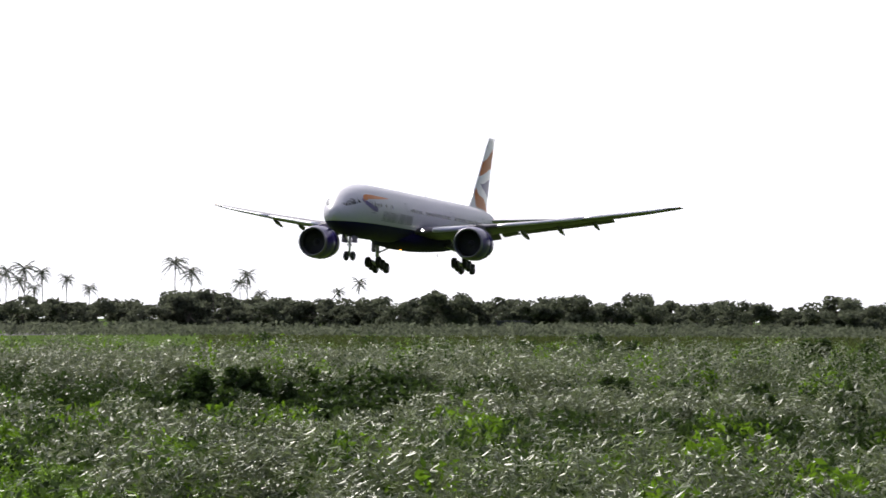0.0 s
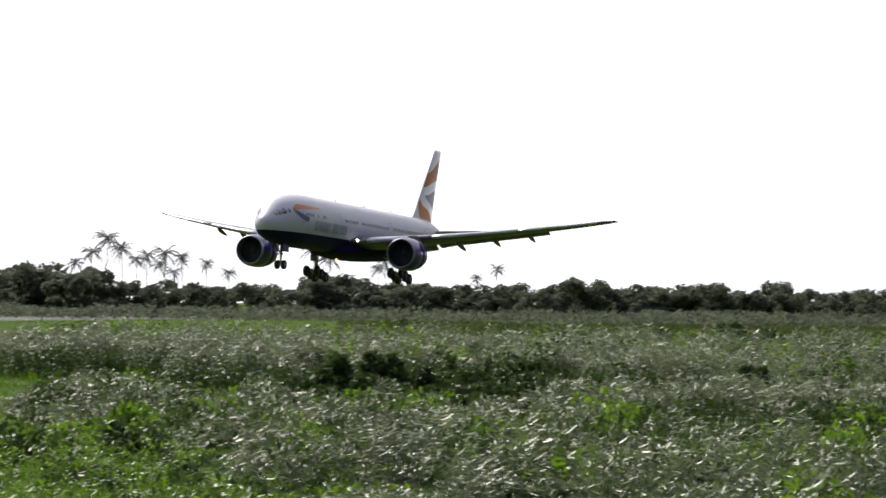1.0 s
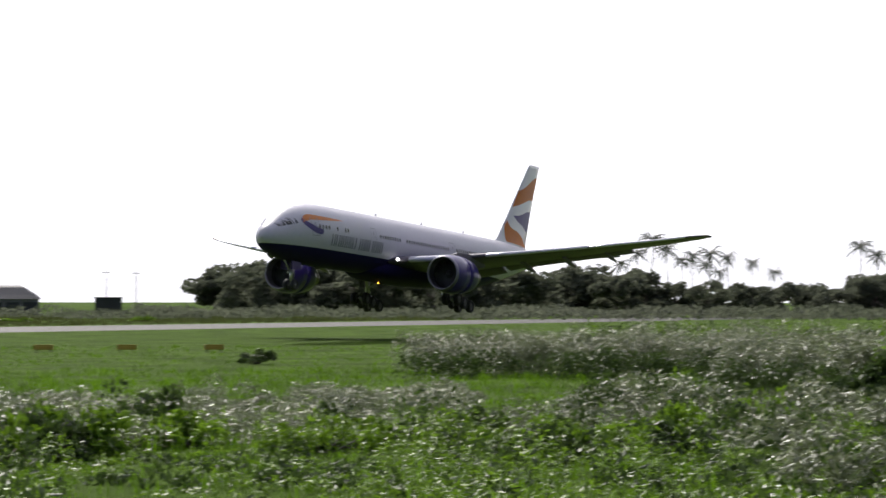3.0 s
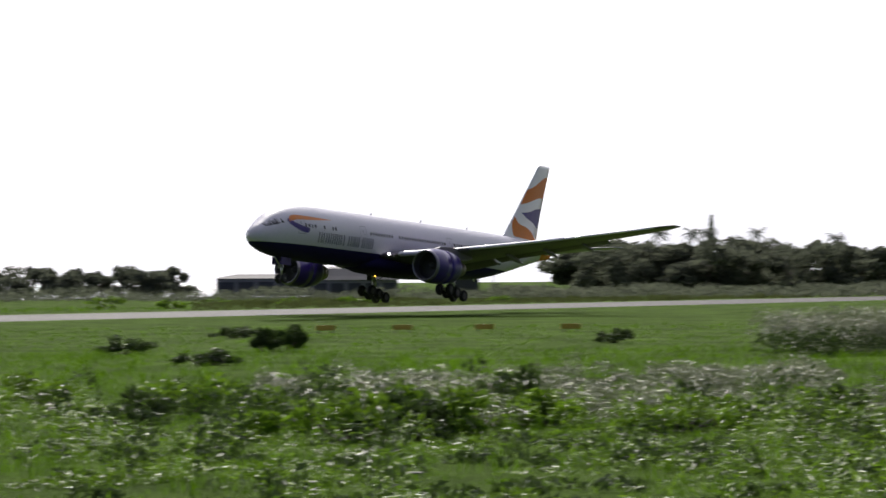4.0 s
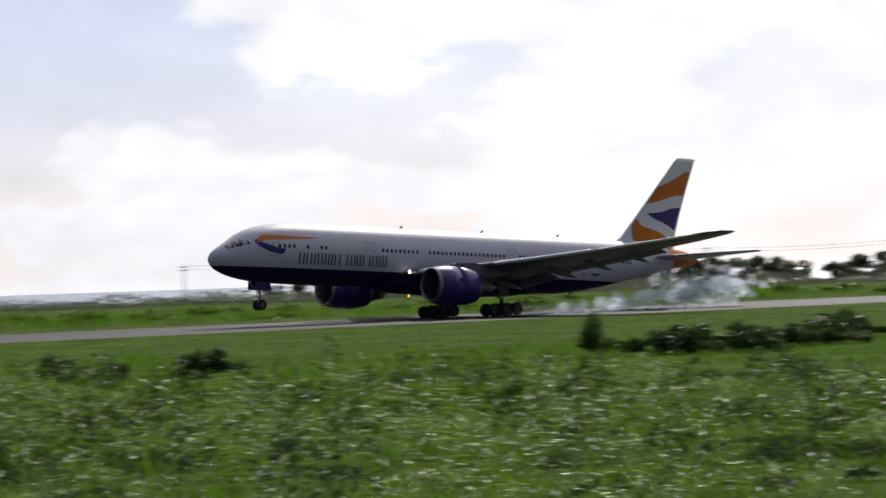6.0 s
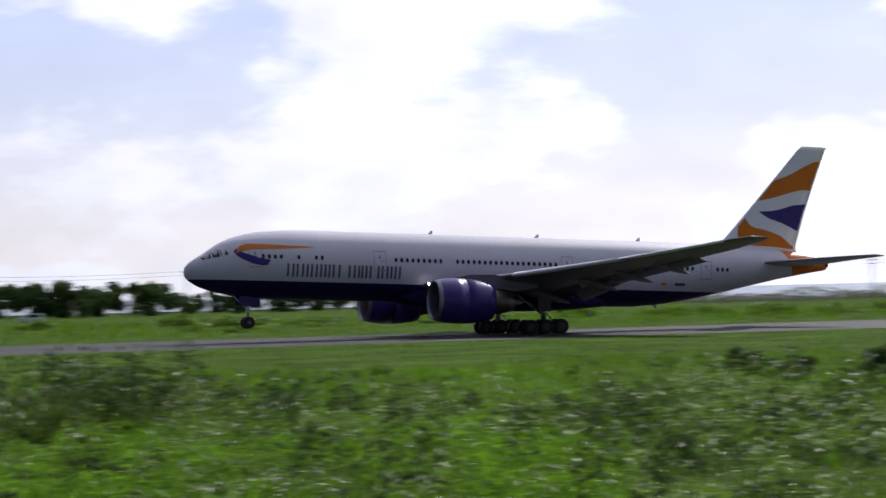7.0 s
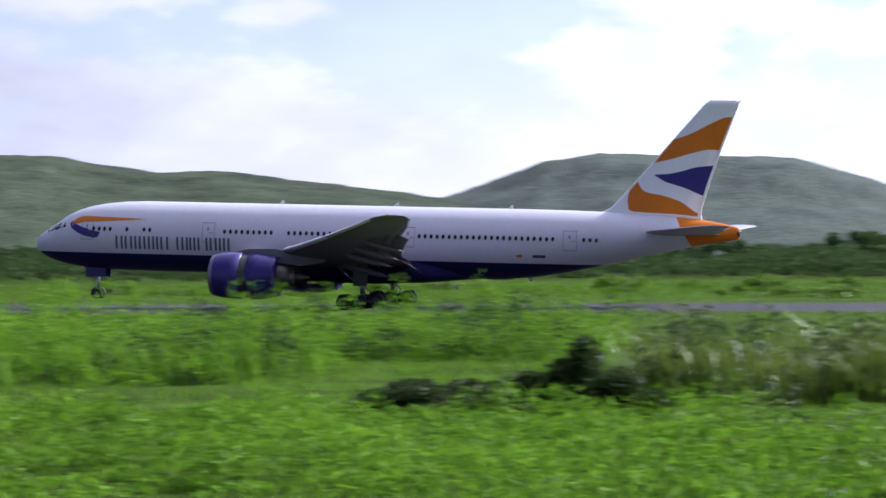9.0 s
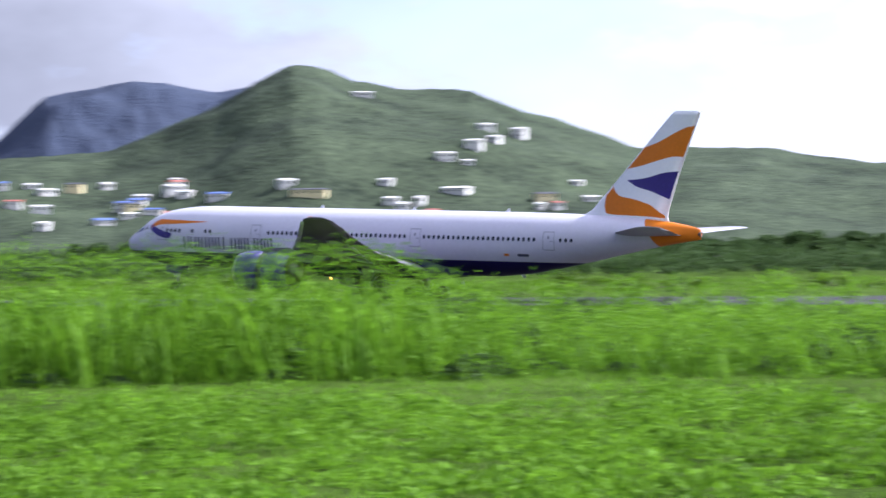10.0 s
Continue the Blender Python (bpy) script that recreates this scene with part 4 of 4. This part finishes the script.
HOUSES = [(-60.4, 3.55, 30, 0), (-63.1, 2.8, 22, 0), (-63.85, 2.66, 18, 0), (-63.3, 2.48, 16, 0), (-62.85, 2.4, 22, 0), (-62.2, 2.13, 24, 0), (-62.7, 2.04, 14, 0), (-59.2, 1.38, 44, 3), (-58.7, 1.6, 20, 0), (-62.45, 1.38, 34, 0), (-64.4, 1.25, 26, 3),
          (-65.4, 1.2, 18, 0), (-61.0, 1.2, 16, 0), (-66.8, 1.45, 12, 2), (-57.2, 1.35, 24, 2), (-60.9, 1.62, 15, 0)]
hr = random.Random(17)
for k in range(34):
    HOUSES.append((hr.uniform(-56.6, -50.6), hr.uniform(0.35, 1.75), hr.uniform(11, 24), hr.choice((0, 0, 0, 1, 2, 3))))
for k in range(9):
    HOUSES.append((hr.uniform(-68, -57), hr.uniform(0.8, 1.5), hr.uniform(9, 15), hr.choice((0, 0, 1))))
for b, rise, w, tone in HOUSES:
    p = settle(RIDGE, b, rise)
    if p:
        h = hr.uniform(2.6, 4.8)
        build_house(turned(p, b + 90 + hr.uniform(-25, 25)), w * 0.47, hr.uniform(6, 9), h, YELLOW_WALL if tone == 3 else WALL_WHITE, (WALL_WHITE, ROOF_RED, ROOF_BLUE, TIN)[tone], 2 if h > 4.4 else 1)


# ---- grass as uneven stuff ----
def patch(x, y, size, seed):
    """Smooth uneven field from 0 to 1."""
    s = 0
    for k, (a, w) in enumerate(((1.0, 1.0), (2.3, 0.6), (5.1, 0.35))):
        q = seed * 7.3 + k * 1.9
        s = s + w * np.sin(x * a / size + 1.7 * np.sin(y * a / size * 0.8 + q) + q) * np.cos(y * a / size * 1.1 + 1.3 * np.sin(x * a / size * 0.7 - q))
    return np.clip(0.5 + s * 0.42, 0, 1)


def blades(name, b0, b1, r0, r1, count, height, wide, mat, label, seed, per=7, keep=None, tip=0.35, spread=0.22, lean=0.5):
    """Tufts of bent blades over a stretch of ground round the lookout."""
    g = np.random.default_rng(seed)
    bb = np.radians(g.uniform(b0, b1, count))
    rr = np.sqrt(g.uniform(r0 ** 2, r1 ** 2, count))
    x, y = rr * np.cos(bb), rr * np.sin(bb)
    if keep is not None:
        ok = keep(np.degrees(bb), rr, x, y, g)
        x, y, rr, bb = x[ok], y[ok], rr[ok], bb[ok]
    h = height(np.degrees(bb), rr, x, y) * g.uniform(0.6, 1.2, len(x))
    n = len(x) * per
    x, y, h = np.repeat(x, per), np.repeat(y, per), np.repeat(h, per)
    sp = spread * (0.5 + h)
    x, y, h = x + g.normal(0, 1, n) * sp, y + g.normal(0, 1, n) * sp, h * g.uniform(0.55, 1.1, n)
    a = g.uniform(0, 2 * np.pi, n)
    dx, dy = np.cos(a), np.sin(a)
    wx, wy = -dy, dx
    w = wide * g.uniform(0.6, 1.3, n) * (0.6 + 0.5 * h)
    le = lean * h * g.uniform(0.2, 1.2, n) ** 1.5
    z0 = np.zeros(n) - 0.02
    p = np.stack([np.stack([x - wx * w * 0.4, y - wy * w * 0.4, z0], 1), np.stack([x + wx * w * 0.4, y + wy * w * 0.4, z0], 1),
                  np.stack([x + dx * le * 0.35 + wx * w * 0.5, y + dy * le * 0.35 + wy * w * 0.5, h * 0.62], 1), np.stack([x + dx * le * 0.35 - wx * w * 0.5, y + dy * le * 0.35 - wy * w * 0.5, h * 0.62], 1),
                  np.stack([x + dx * le, y + dy * le, h * (1 - tip * g.random(n))], 1)], 1).reshape(-1, 3)
    k = np.arange(n)[:, None] * 5
    f = np.concatenate([k + [0, 1, 2], k + [0, 2, 3], k + [3, 2, 4]], 0)
    ob = new(name, from_arrays(name, p, f, mat))
    return tagged(ob, label, "grass", kind="stuff")


def mound(x, y, seed):
    """Uneven clumps a few metres across."""
    return patch(x, y, 0.95, seed) ** 1.5 * (0.35 + 0.65 * patch(x, y, 11, seed + 3))


def weeds(name, b0, b1, r0, r1, count, height, size, mat, label, seed, keep=None):
    """Leafy growth: small leaves through the depth of uneven clumps."""
    g = np.random.default_rng(seed)
    bb = np.radians(g.uniform(b0, b1, count))
    rr = np.sqrt(g.uniform(r0 ** 2, r1 ** 2, count))
    x, y = rr * np.cos(bb), rr * np.sin(bb)
    if keep is not None:
        ok = keep(np.degrees(bb), rr, x, y, g)
        x, y, rr, bb = x[ok], y[ok], rr[ok], bb[ok]
    h = height(np.degrees(bb), rr, x, y)
    z = h * (1 - 0.85 * g.random(len(x)) ** 1.7) + g.normal(0, 0.05, len(x))
    v, f = leaf_cards(np.stack([x, y, np.maximum(z, 0.04)], 1), size, seed + 1, 0.8, 1.5)
    ob = new(name, from_arrays(name, v, f, mat))
    return tagged(ob, label, "grass", kind="stuff")


def plants(name, b0, b1, r0, r1, count, wide, tall, per, size, mat, label, seed, keep=None, shape=None, even=False, slim=0.5):
    """Leafy plants as uneven domes with dark gaps between them."""
    g = np.random.default_rng(seed)
    bb = np.radians(g.uniform(b0, b1, count))
    rr = np.sqrt(g.uniform(r0 ** 2, r1 ** 2, count))
    x, y = rr * np.cos(bb), rr * np.sin(bb)
    if keep is not None:
        ok = keep(np.degrees(bb), rr, x, y, g)
        x, y, rr, bb = x[ok], y[ok], rr[ok], bb[ok]
    n = len(x)
    w = g.uniform(*wide, n)
    q = np.clip((patch(x, y, 1.5, seed % 9) * 0.6 + patch(x, y, 5, seed % 7) * 0.4 - 0.43) / 0.22, 0, 1)
    h = g.uniform(*tall, n) * (0.24 + 1.06 * q * q * (3 - 2 * q))
    if even:
        h = g.uniform(*tall, n)
    if shape is not None:
        h = h * shape(np.degrees(bb), rr)
    x, y, w, h = (np.repeat(v, per) for v in (x, y, w, h))
    m = n * per
    up, a = g.random(m) ** 0.55, g.uniform(0, 2 * np.pi, m)
    out = np.sqrt(np.clip(1 - (up * 0.93) ** 2, 0, 1)) * (0.55 + 0.45 * g.random(m) ** 0.5)
    p = np.stack([x + w * out * np.cos(a), y + w * out * np.sin(a), np.maximum(0.04, h * up * g.uniform(0.8, 1.12, m))], 1)
    v, f = leaf_cards(p, size, seed + 1, 1.1 if slim == 0.5 else 0.75, 1.15 if slim == 0.5 else 0.45 / slim, slim)
    ob = new(name, from_arrays(name, v, f, mat))
    return tagged(ob, label, "plants", kind="stuff")


def near_height(b, r, x, y):
    h = 0.10 + 0.85 * mound(x, y, 1) + 0.12 * patch(x, y, 7, 2)
    return np.where(b > -80, h * 0.6, h)


blades("meadow_grass", -182, -48, 38, 150, 25000, near_height, 0.045, BLADE, "lush green rough grass with pale blade tips", 21, per=6, keep=lambda b, r, x, y, g: ((b > -159) & (b < -112)) | ((b > -163) & (r > 88) & (r < 135)))
blades("verge_grass", -182, -48, 150, 235, 9000, lambda b, r, x, y: 0.16 + 0.2 * mound(x, y, 4), 0.07, BLADE, "short green grass beside the runway", 22, per=5, keep=lambda b, r, x, y, g: y > RUN_Y + RUN_HALF + 2)
blades("far_grass", -140, -48, 236, 420, 9600, lambda b, r, x, y: 0.4 + 1.0 * patch(x, y, 16, 6) ** 2, 0.11, BLADE, "rough grass and weeds beyond the runway", 23, per=5, keep=lambda b, r, x, y, g: (y < RUN_Y - RUN_HALF - 12))
blades("olive_grass", -182, -140, 160, 560, 26000, lambda b, r, x, y: 0.3 + 1.0 * patch(x, y, 16, 6) ** 2, 0.12, OLIVE, "dull olive grass round the runway", 53, per=5, keep=lambda b, r, x, y, g: (abs(y - RUN_Y) > RUN_HALF + 4) & ((y < RUN_Y) | (b < -163)))


def silver_keep(b, r, x, y, g):
    d = patch(x, y, 13, 3)
    lawn = (b > -163.5 + 2.5 * d) & (r > 104 + 5 * d) & (r < 150)
    lawn = lawn | ((r > 92) & (r < 104) & (b < -159.5)) | ((r > 118) & (r < 130) & (d < 0.6))
    a = (b < -157 + 4 * (d - 0.5)) & (r > 45) & ~lawn & ((r > 74 + 4 * d) | (b < -162 + 2 * d))
    return a & ((r < 165) | (d > 0.5))


def silver_shape(b, r):
    return np.where((b > -163) & (r < 112), 0.5, np.where(r < 72, 0.6, np.where(r < 98, 0.45, 1.0)))


plants("silver_weeds", -182, -150, 45, 195, 3000, (0.6, 1.4), (1.1, 2.3), 280, 0.085, REED, "dense silvery leafy weeds glinting in the sun", 24, silver_keep, silver_shape, slim=0.27)
plants("green_undergrowth", -182, -150, 45, 195, 800, (0.6, 1.7), (1.1, 2.3), 150, 0.10, WEED, "green leafy plants among silvery weeds", 34, silver_keep, silver_shape)
plants("dark_undergrowth", -182, -150, 52, 195, 1200, (0.7, 1.5), (1.2, 2.3), 140, 0.10, LEAF_DARK, "dark leafy plants among silvery weeds", 45, silver_keep, silver_shape)
STRIP = lambda b, r, x, y, g: b < -154.0 + 1.6 * patch(x, y, 4, 2)
plants("reed_strip", -171, -152, 139, 152, 420, (0.7, 1.3), (1.6, 2.4), 320, 0.08, REED, "tall silvery reeds in a strip before the runway", 44, STRIP, None, True, slim=0.27)
# row of dark leaves added as the shaded near side of the strip
plants("strip_shade", -171, -152, 135, 139, 150, (0.6, 1.1), (0.9, 1.6), 120, 0.10, LEAF_DARK, "dark leaves standing in for shade below the reed strip", 46, STRIP, None, True)
BANK = lambda b, r, x, y, g: patch(x, y, 3.2, 4) > 0.38
plants("weed_bank", -171, -159.5, 105, 116, 300, (0.7, 1.4), (1.7, 2.5), 320, 0.08, REED, "tall bank of silvery weeds", 47, BANK, None, True, slim=0.27)
# shade at the bank's foot, made from a dark leaf row
plants("bank_shade", -170, -159.5, 101, 105, 130, (0.6, 1.2), (0.9, 1.8), 120, 0.10, LEAF_DARK, "dark leaves standing in for shade below the weed bank", 48, BANK, None, True)
plants("weed_bank_near", -182, -168, 80, 88, 190, (0.6, 1.2), (1.2, 1.9), 290, 0.08, REED, "bank of silvery weeds", 49, BANK, None, True, slim=0.27)
# same for the nearer bank: dark leaves in place of its shade
plants("near_bank_shade", -182, -168, 77, 80, 80, (0.6, 1.1), (0.7, 1.4), 110, 0.10, LEAF_DARK, "dark leaves standing in for shade below the weed bank", 50, BANK, None, True)
plants("low_weeds", -163, -134, 64, 124, 2500, (0.4, 1.0), (0.4, 0.9), 130, 0.07, REED, "low silvery weeds in the grass", 26, lambda b, r, x, y, g: (b < -141.5) & ((patch(x, y, 12, 9) > 0.42) | ((b < -144) & (r < 102) & (r > 68))) & (r > 68 + 8 * patch(x, y, 6, 2)) & ~((b < -154) & (r > 88)) & (r < 106) & ~((b > -146) & (r > 100)), slim=0.27)
plants("green_weeds", -163, -84, 40, 128, 5600, (0.4, 1.2), (0.35, 1.3), 95, 0.062, WEED, "green leafy weeds scattered through the grass", 27, lambda b, r, x, y, g: (patch(x, y, 4, 8) > 0.42) & (r < np.where(b < -147, 71, 86 + 10 * (b > -136))) & ~((b > -104) & (r > 66) & (r < 98)), slim=0.34)
plants("dark_weeds", -163, -84, 44, 118, 1100, (0.4, 1.0), (0.5, 1.6), 55, 0.10, LEAF_DARK, "dark leafy weeds scattered through the grass", 37, lambda b, r, x, y, g: (r < np.where(b < -147, 74, 88 + 8 * (b > -136))) & ~((b > -104) & (r > 66)))


plants("leafy_ground", -114, -48, 38, 71, 3500, (0.4, 1.0), (0.25, 0.8), 38, 0.085, LUSH, "low bright leafy ground cover", 39, lambda b, r, x, y, g: patch(x, y, 3, 4) > 0.3)


def reed_keep(b, r, x, y, g):
    d = patch(x, y, 7, 3)
    return (r > 73 + 4 * d) & (r < 82 + 9 * d) & ((b > -98.5) | (d > 0.5))


blades("reeds", -105, -82.3, 70, 96, 2600, lambda b, r, x, y: (0.9 + 1.6 * patch(x, y, 1.6, 9) ** 1.5 + 0.5 * patch(x, y, 5, 2)) * np.clip(0.68 + 0.06 * (b + 98), 0.68, 1.0), 0.04, REED_GREEN, "tall leaning reeds beside the field", 28, per=38, keep=reed_keep, lean=0.7, spread=0.2)
plants("reed_leaves", -105, -82.3, 70, 96, 1150, (0.4, 0.9), (1.0, 2.0), 60, 0.10, LEAF_DARK, "dark leafy growth among the reeds", 29, reed_keep)


def hedge_keep(b, r, x, y, g):
    d = patch(x, y, 6, 8)
    far = (b > -82) & (r > 100 + 8 * d) & (r < 128 + 6 * d)
    near = (b > -75) & (r > 84 + 7 * d) & (r < 99)
    return far | near


def hedge_height(b, r, x, y):
    far = 0.9 + 1.1 * mound(x, y, 12) + 0.5 * patch(x, y, 5, 9)
    near = 1.6 + 1.0 * mound(x, y, 12) + 0.5 * patch(x, y, 5, 9) + np.clip((b + 64.0) / 3, 0, 1) * 2.2
    return np.where(r < 100, near, far)


blades("tall_grass", -84, -46, 82, 140, 3500, lambda b, r, x, y: 0.85 * hedge_height(b, r, x, y), 0.055, LUSH, "tall bright green grass hiding the runway", 25, per=8, keep=hedge_keep, lean=0.9)
blades("lush_grass", -113, -46, 38, 135, 11000, near_height, 0.05, LUSH, "lush bright green grass in the near field", 31, per=6)
weeds("hedge_leaves", -84, -46, 82, 140, 110000, hedge_height, 0.07, LUSH, "bright green leafy growth along the field", 30, hedge_keep)
plants("hedge_plants", -84, -46, 82, 140, 1300, (0.6, 1.6), (1.2, 2.6), 90, 0.11, LUSH, "dense green plants along the field", 38, hedge_keep)

plants("hedge_shade", -84, -46, 80, 126, 420, (0.5, 1.3), (1.0, 2.2), 110, 0.11, LEAF_GREEN, "darker leafy clumps along the field", 58, hedge_keep)


weeds("far_scrub", -181, -146.5, 545, 610, 20000, lambda b, r, x, y: 0.8 + 2.4 * patch(x, y, 9, 4), 0.42, LEAF, "low scrub in front of the far trees", 41)
weeds("far_bushes", -97, -47, 500, 550, 24000, lambda b, r, x, y: 2.4 + 4.2 * patch(x, y, 9, 5), 0.5, LEAF_GREEN, "dense bushes in front of the far trees", 42)
weeds("shore_scrub", -149, -112, 560, 610, 18000, lambda b, r, x, y: 0.4 + 2.6 * patch(x, y, 10, 7) ** 1.5, 0.35, LEAF, "low scrub along the shore", 43)


# ---- hangars ----
def build_hangar(at, width, depth, wall, ridge):
    h = empty("hangar", at, "long low grey hangar with shallow roof", "building", "hangars beyond the runway")
    part("wall", box(-width / 2, width / 2, -depth / 2, depth / 2, -0.2, wall), CONCRETE, h, smooth=False)
    part("roof", loft([[(-a, -b, z), (a, -b, z), (a, b, z), (-a, b, z)] for a, b, z in ((width / 2 + 0.7, depth / 2 + 0.7, wall), (width / 2 - 0.6, depth / 2 - 1.0, wall + ridge * 0.3), (width * 0.34, depth * 0.25, wall + ridge * 0.85), (width * 0.29, depth * 0.1, wall + ridge))]), TIN, h, smooth=False)
    for k in range(5):
        x = -width / 2 + width * (k + 0.5) / 5
        part("door", box(x - width * 0.08, x + width * 0.08, depth / 2, depth / 2 + 0.12, 0, wall * 0.8), PAINT_DARKGREY, h, smooth=False)
    return h


build_hangar(turned(spot(-143.55, 700), -53.5), 23, 16, 4.4, 3.6)
build_hangar(turned(spot(-141.6, 720), -51.6), 27, 14, 5.0, 1.2)


def build_marker(at):
    board = empty("marker_board", at, "low yellow runway marker board on two feet", "sign", "marker boards beside the runway")
    part("panel", box(-0.75, 0.75, -0.09, 0.09, 0.22, 0.62, 0.03), YELLOW, board, smooth=False)
    for x in (-0.55, 0.55):
        part("foot", box(x - 0.05, x + 0.05, -0.06, 0.06, -0.05, 0.22), PAINT_DARKGREY, board, smooth=False)
    return board


for b in (-142.9, -144.6, -146.4, -148.3):
    build_marker(turned(spot(b, 205), b + 90))


def build_pole(at, height, arms):
    pole = empty("utility_pole", at, "thin grey utility pole with cross arm", "pole", "utility poles")
    part("shaft", tube([(0, 0, -0.3), (0, 0, height)], [0.2, 0.12], 8), BARK, pole)
    for k in range(arms):
        part("cross_arm", box(-1.3, 1.3, -0.08, 0.08, height - 0.6 - 0.9 * k, height - 0.42 - 0.9 * k), BARK, pole, smooth=False)
    return pole


POLES = [(-125.75, 680, 10.5, 2), (-131.0, 690, 10, 1), (-135.6, 700, 11, 1), (-146.6, 720, 12, 1), (-145.95, 700, 12, 1), (-142.3, 730, 14, 1), (-163.3, 720, 12, 1), (-119.5, 690, 10, 2), (-98.3, 590, 10.5, 1), (-104.5, 620, 10.5, 1), (-92.0, 580, 10.5, 1)]
for b, r, h, k in POLES:
    build_pole(turned(spot(b, r), b + 60), h, k)


def build_wire(p, q, sag):
    pts = [p.lerp(q, k / 14) - Vector((0, 0, sag * 4 * k / 14 * (1 - k / 14))) for k in range(15)]
    wire = part("power_line", tube(pts, 0.035, 5), PAINT_DARKGREY)
    tagged(wire, "thin dark overhead wire sagging between poles", "cable", "overhead wires")


for (b0, r0, h0), (b1, r1, h1) in [((-125.75, 680, 10.3), (-119.5, 690, 9.8)), ((-125.75, 680, 10.3), (-131.0, 690, 9.8)), ((-131.0, 690, 9.8), (-135.6, 700, 10.7)), ((-98.3, 590, 10.3), (-104.5, 620, 10.3)), ((-98.3, 590, 10.3), (-92.0, 580, 10.3))]:
    for dz in (0, -0.9):
        build_wire(spot(b0, r0, h0 + dz), spot(b1, r1, h1 + dz), 0.8)


def build_shed(at, w, h):
    shed = empty("shed", at, "small dark square shed by the shore", "building")
    part("wall", box(-w / 2, w / 2, -2, 2, -0.2, h), PAINT_DARKGREY, shed, smooth=False)
    part("roof", box(-w / 2 - 0.3, w / 2 + 0.3, -2.3, 2.3, h, h + 0.3), TIN, shed, smooth=False)


build_shed(turned(spot(-124.2, 640), -34), 5.6, 4.0)
build_shed(turned(spot(-146.0, 690), -56), 7.0, 4.6)
build_shed(turned(spot(-169.9, 620), -80), 8.0, 3.4)


def build_van(at):
    van = empty("van", at, "small white van parked behind the runway", "car")
    part("body", loft([[(x, y * w, z) for y, z in ((-0.85, 0.35), (0.85, 0.35), (0.88, 1.0), (0.78, h), (-0.78, h), (-0.88, 1.0))] for x, w, h in ((-2.2, 0.9, 1.2), (-2.1, 1, 1.85), (0.6, 1, 1.9), (1.3, 0.97, 1.25), (2.15, 0.9, 1.0))]), PAINT_WHITE, van, smooth=False)
    for y in (-0.86, 0.86):
        part("side_window", box(-1.7, 0.6, y - 0.03, y + 0.03, 1.15, 1.65), GLASS_DARK, van, smooth=False)
    for x in (-1.35, 1.35):
        for y in (-0.8, 0.8):
            part("wheel", spun([(-0.1, 0.05), (-0.1, 0.32), (0.1, 0.32), (0.1, 0.05)], "y", 16, True), RUBBER, van, at=pose(x, y, 0.33))


build_van(turned(spot(-101.1, 470), -10))


def build_puff(x, z, size, seed, count):
    g = np.random.default_rng(seed)
    pts = g.normal(0, 0.42, (count, 3)) * np.array(size)
    v, f = leaf_cards(pts, 0.7, seed + 1, 1.0, 0.9)
    ob = new("smoke_puff", from_arrays("smoke_puff", v, f, SMOKE))
    ob.location = (x, -214.0, z)
    return tagged(ob, "pale blue-white tyre smoke drifting over the runway", "smoke", "tyre smoke at touchdown")


SPOILER_UP = -42.0
PUFFS = []
for k in range(11):
    x = -189.0 + 3.0 * k
    big = max(0.0, 1 - k / 6)
    PUFFS.append((build_puff(x, -8, (3.0 + 1.2 * big, 1.6, 0.8 + 1.7 * big), 300 + k, int(30 + 75 * big)), x, 0.8 + 2.2 * big, 5.58 + 0.042 * k))


def motions():
    for puff, x, high, when in PUFFS:
        y = -214.0 + 1.2 * math.sin(3 * x)
        walk(puff, [(0.0, pose(x, y, -8)), (when - 0.08, pose(x, y, -8)), (when + 0.05, pose(x - 0.3, y, high * 0.45)), (when + 0.3, pose(x - 0.6, y, high * 0.8)), (6.4, pose(x - 1.2, y, high, 0, 20)), (10.0, pose(x - 8, y, high + 3, 0, 60))])
    for flap, p, axis in SPOILERS:
        walk(flap, [(t, Matrix.Translation(p) @ Matrix.Rotation(radians(a), 4, axis)) for t, a in [(0.0, 0), (6.2, 0), (7.1, SPOILER_UP), (10.0, SPOILER_UP)]])
    for sleeve in SLEEVES:
        walk(sleeve, [(0.0, pose(0, 0, 0)), (8.1, pose(0, 0, 0)), (8.7, pose(-0.62, 0, 0)), (10.0, pose(-0.62, 0, 0))])
    for truck in [o for o in airliner.children if o.name.startswith("truck")]:
        y = truck.location.y
        walk(truck, [(t, pose(0, y, z, 0, tilt, 0)) for t, z, tilt in [(0.0, 0.42, -12), (3.3, 0.42, -12), (5.3, 0.42, -12), (5.7, 0.6, -8), (5.95, 0.66, 3.5), (7.5, 0.66, 2.5), (10.0, 0.66, 2.2)]])
    walk(airliner, [(t, pose(x, y, z, roll, -pitch, head)) for t, x, y, z, roll, pitch, head in FLIGHT])


motions()
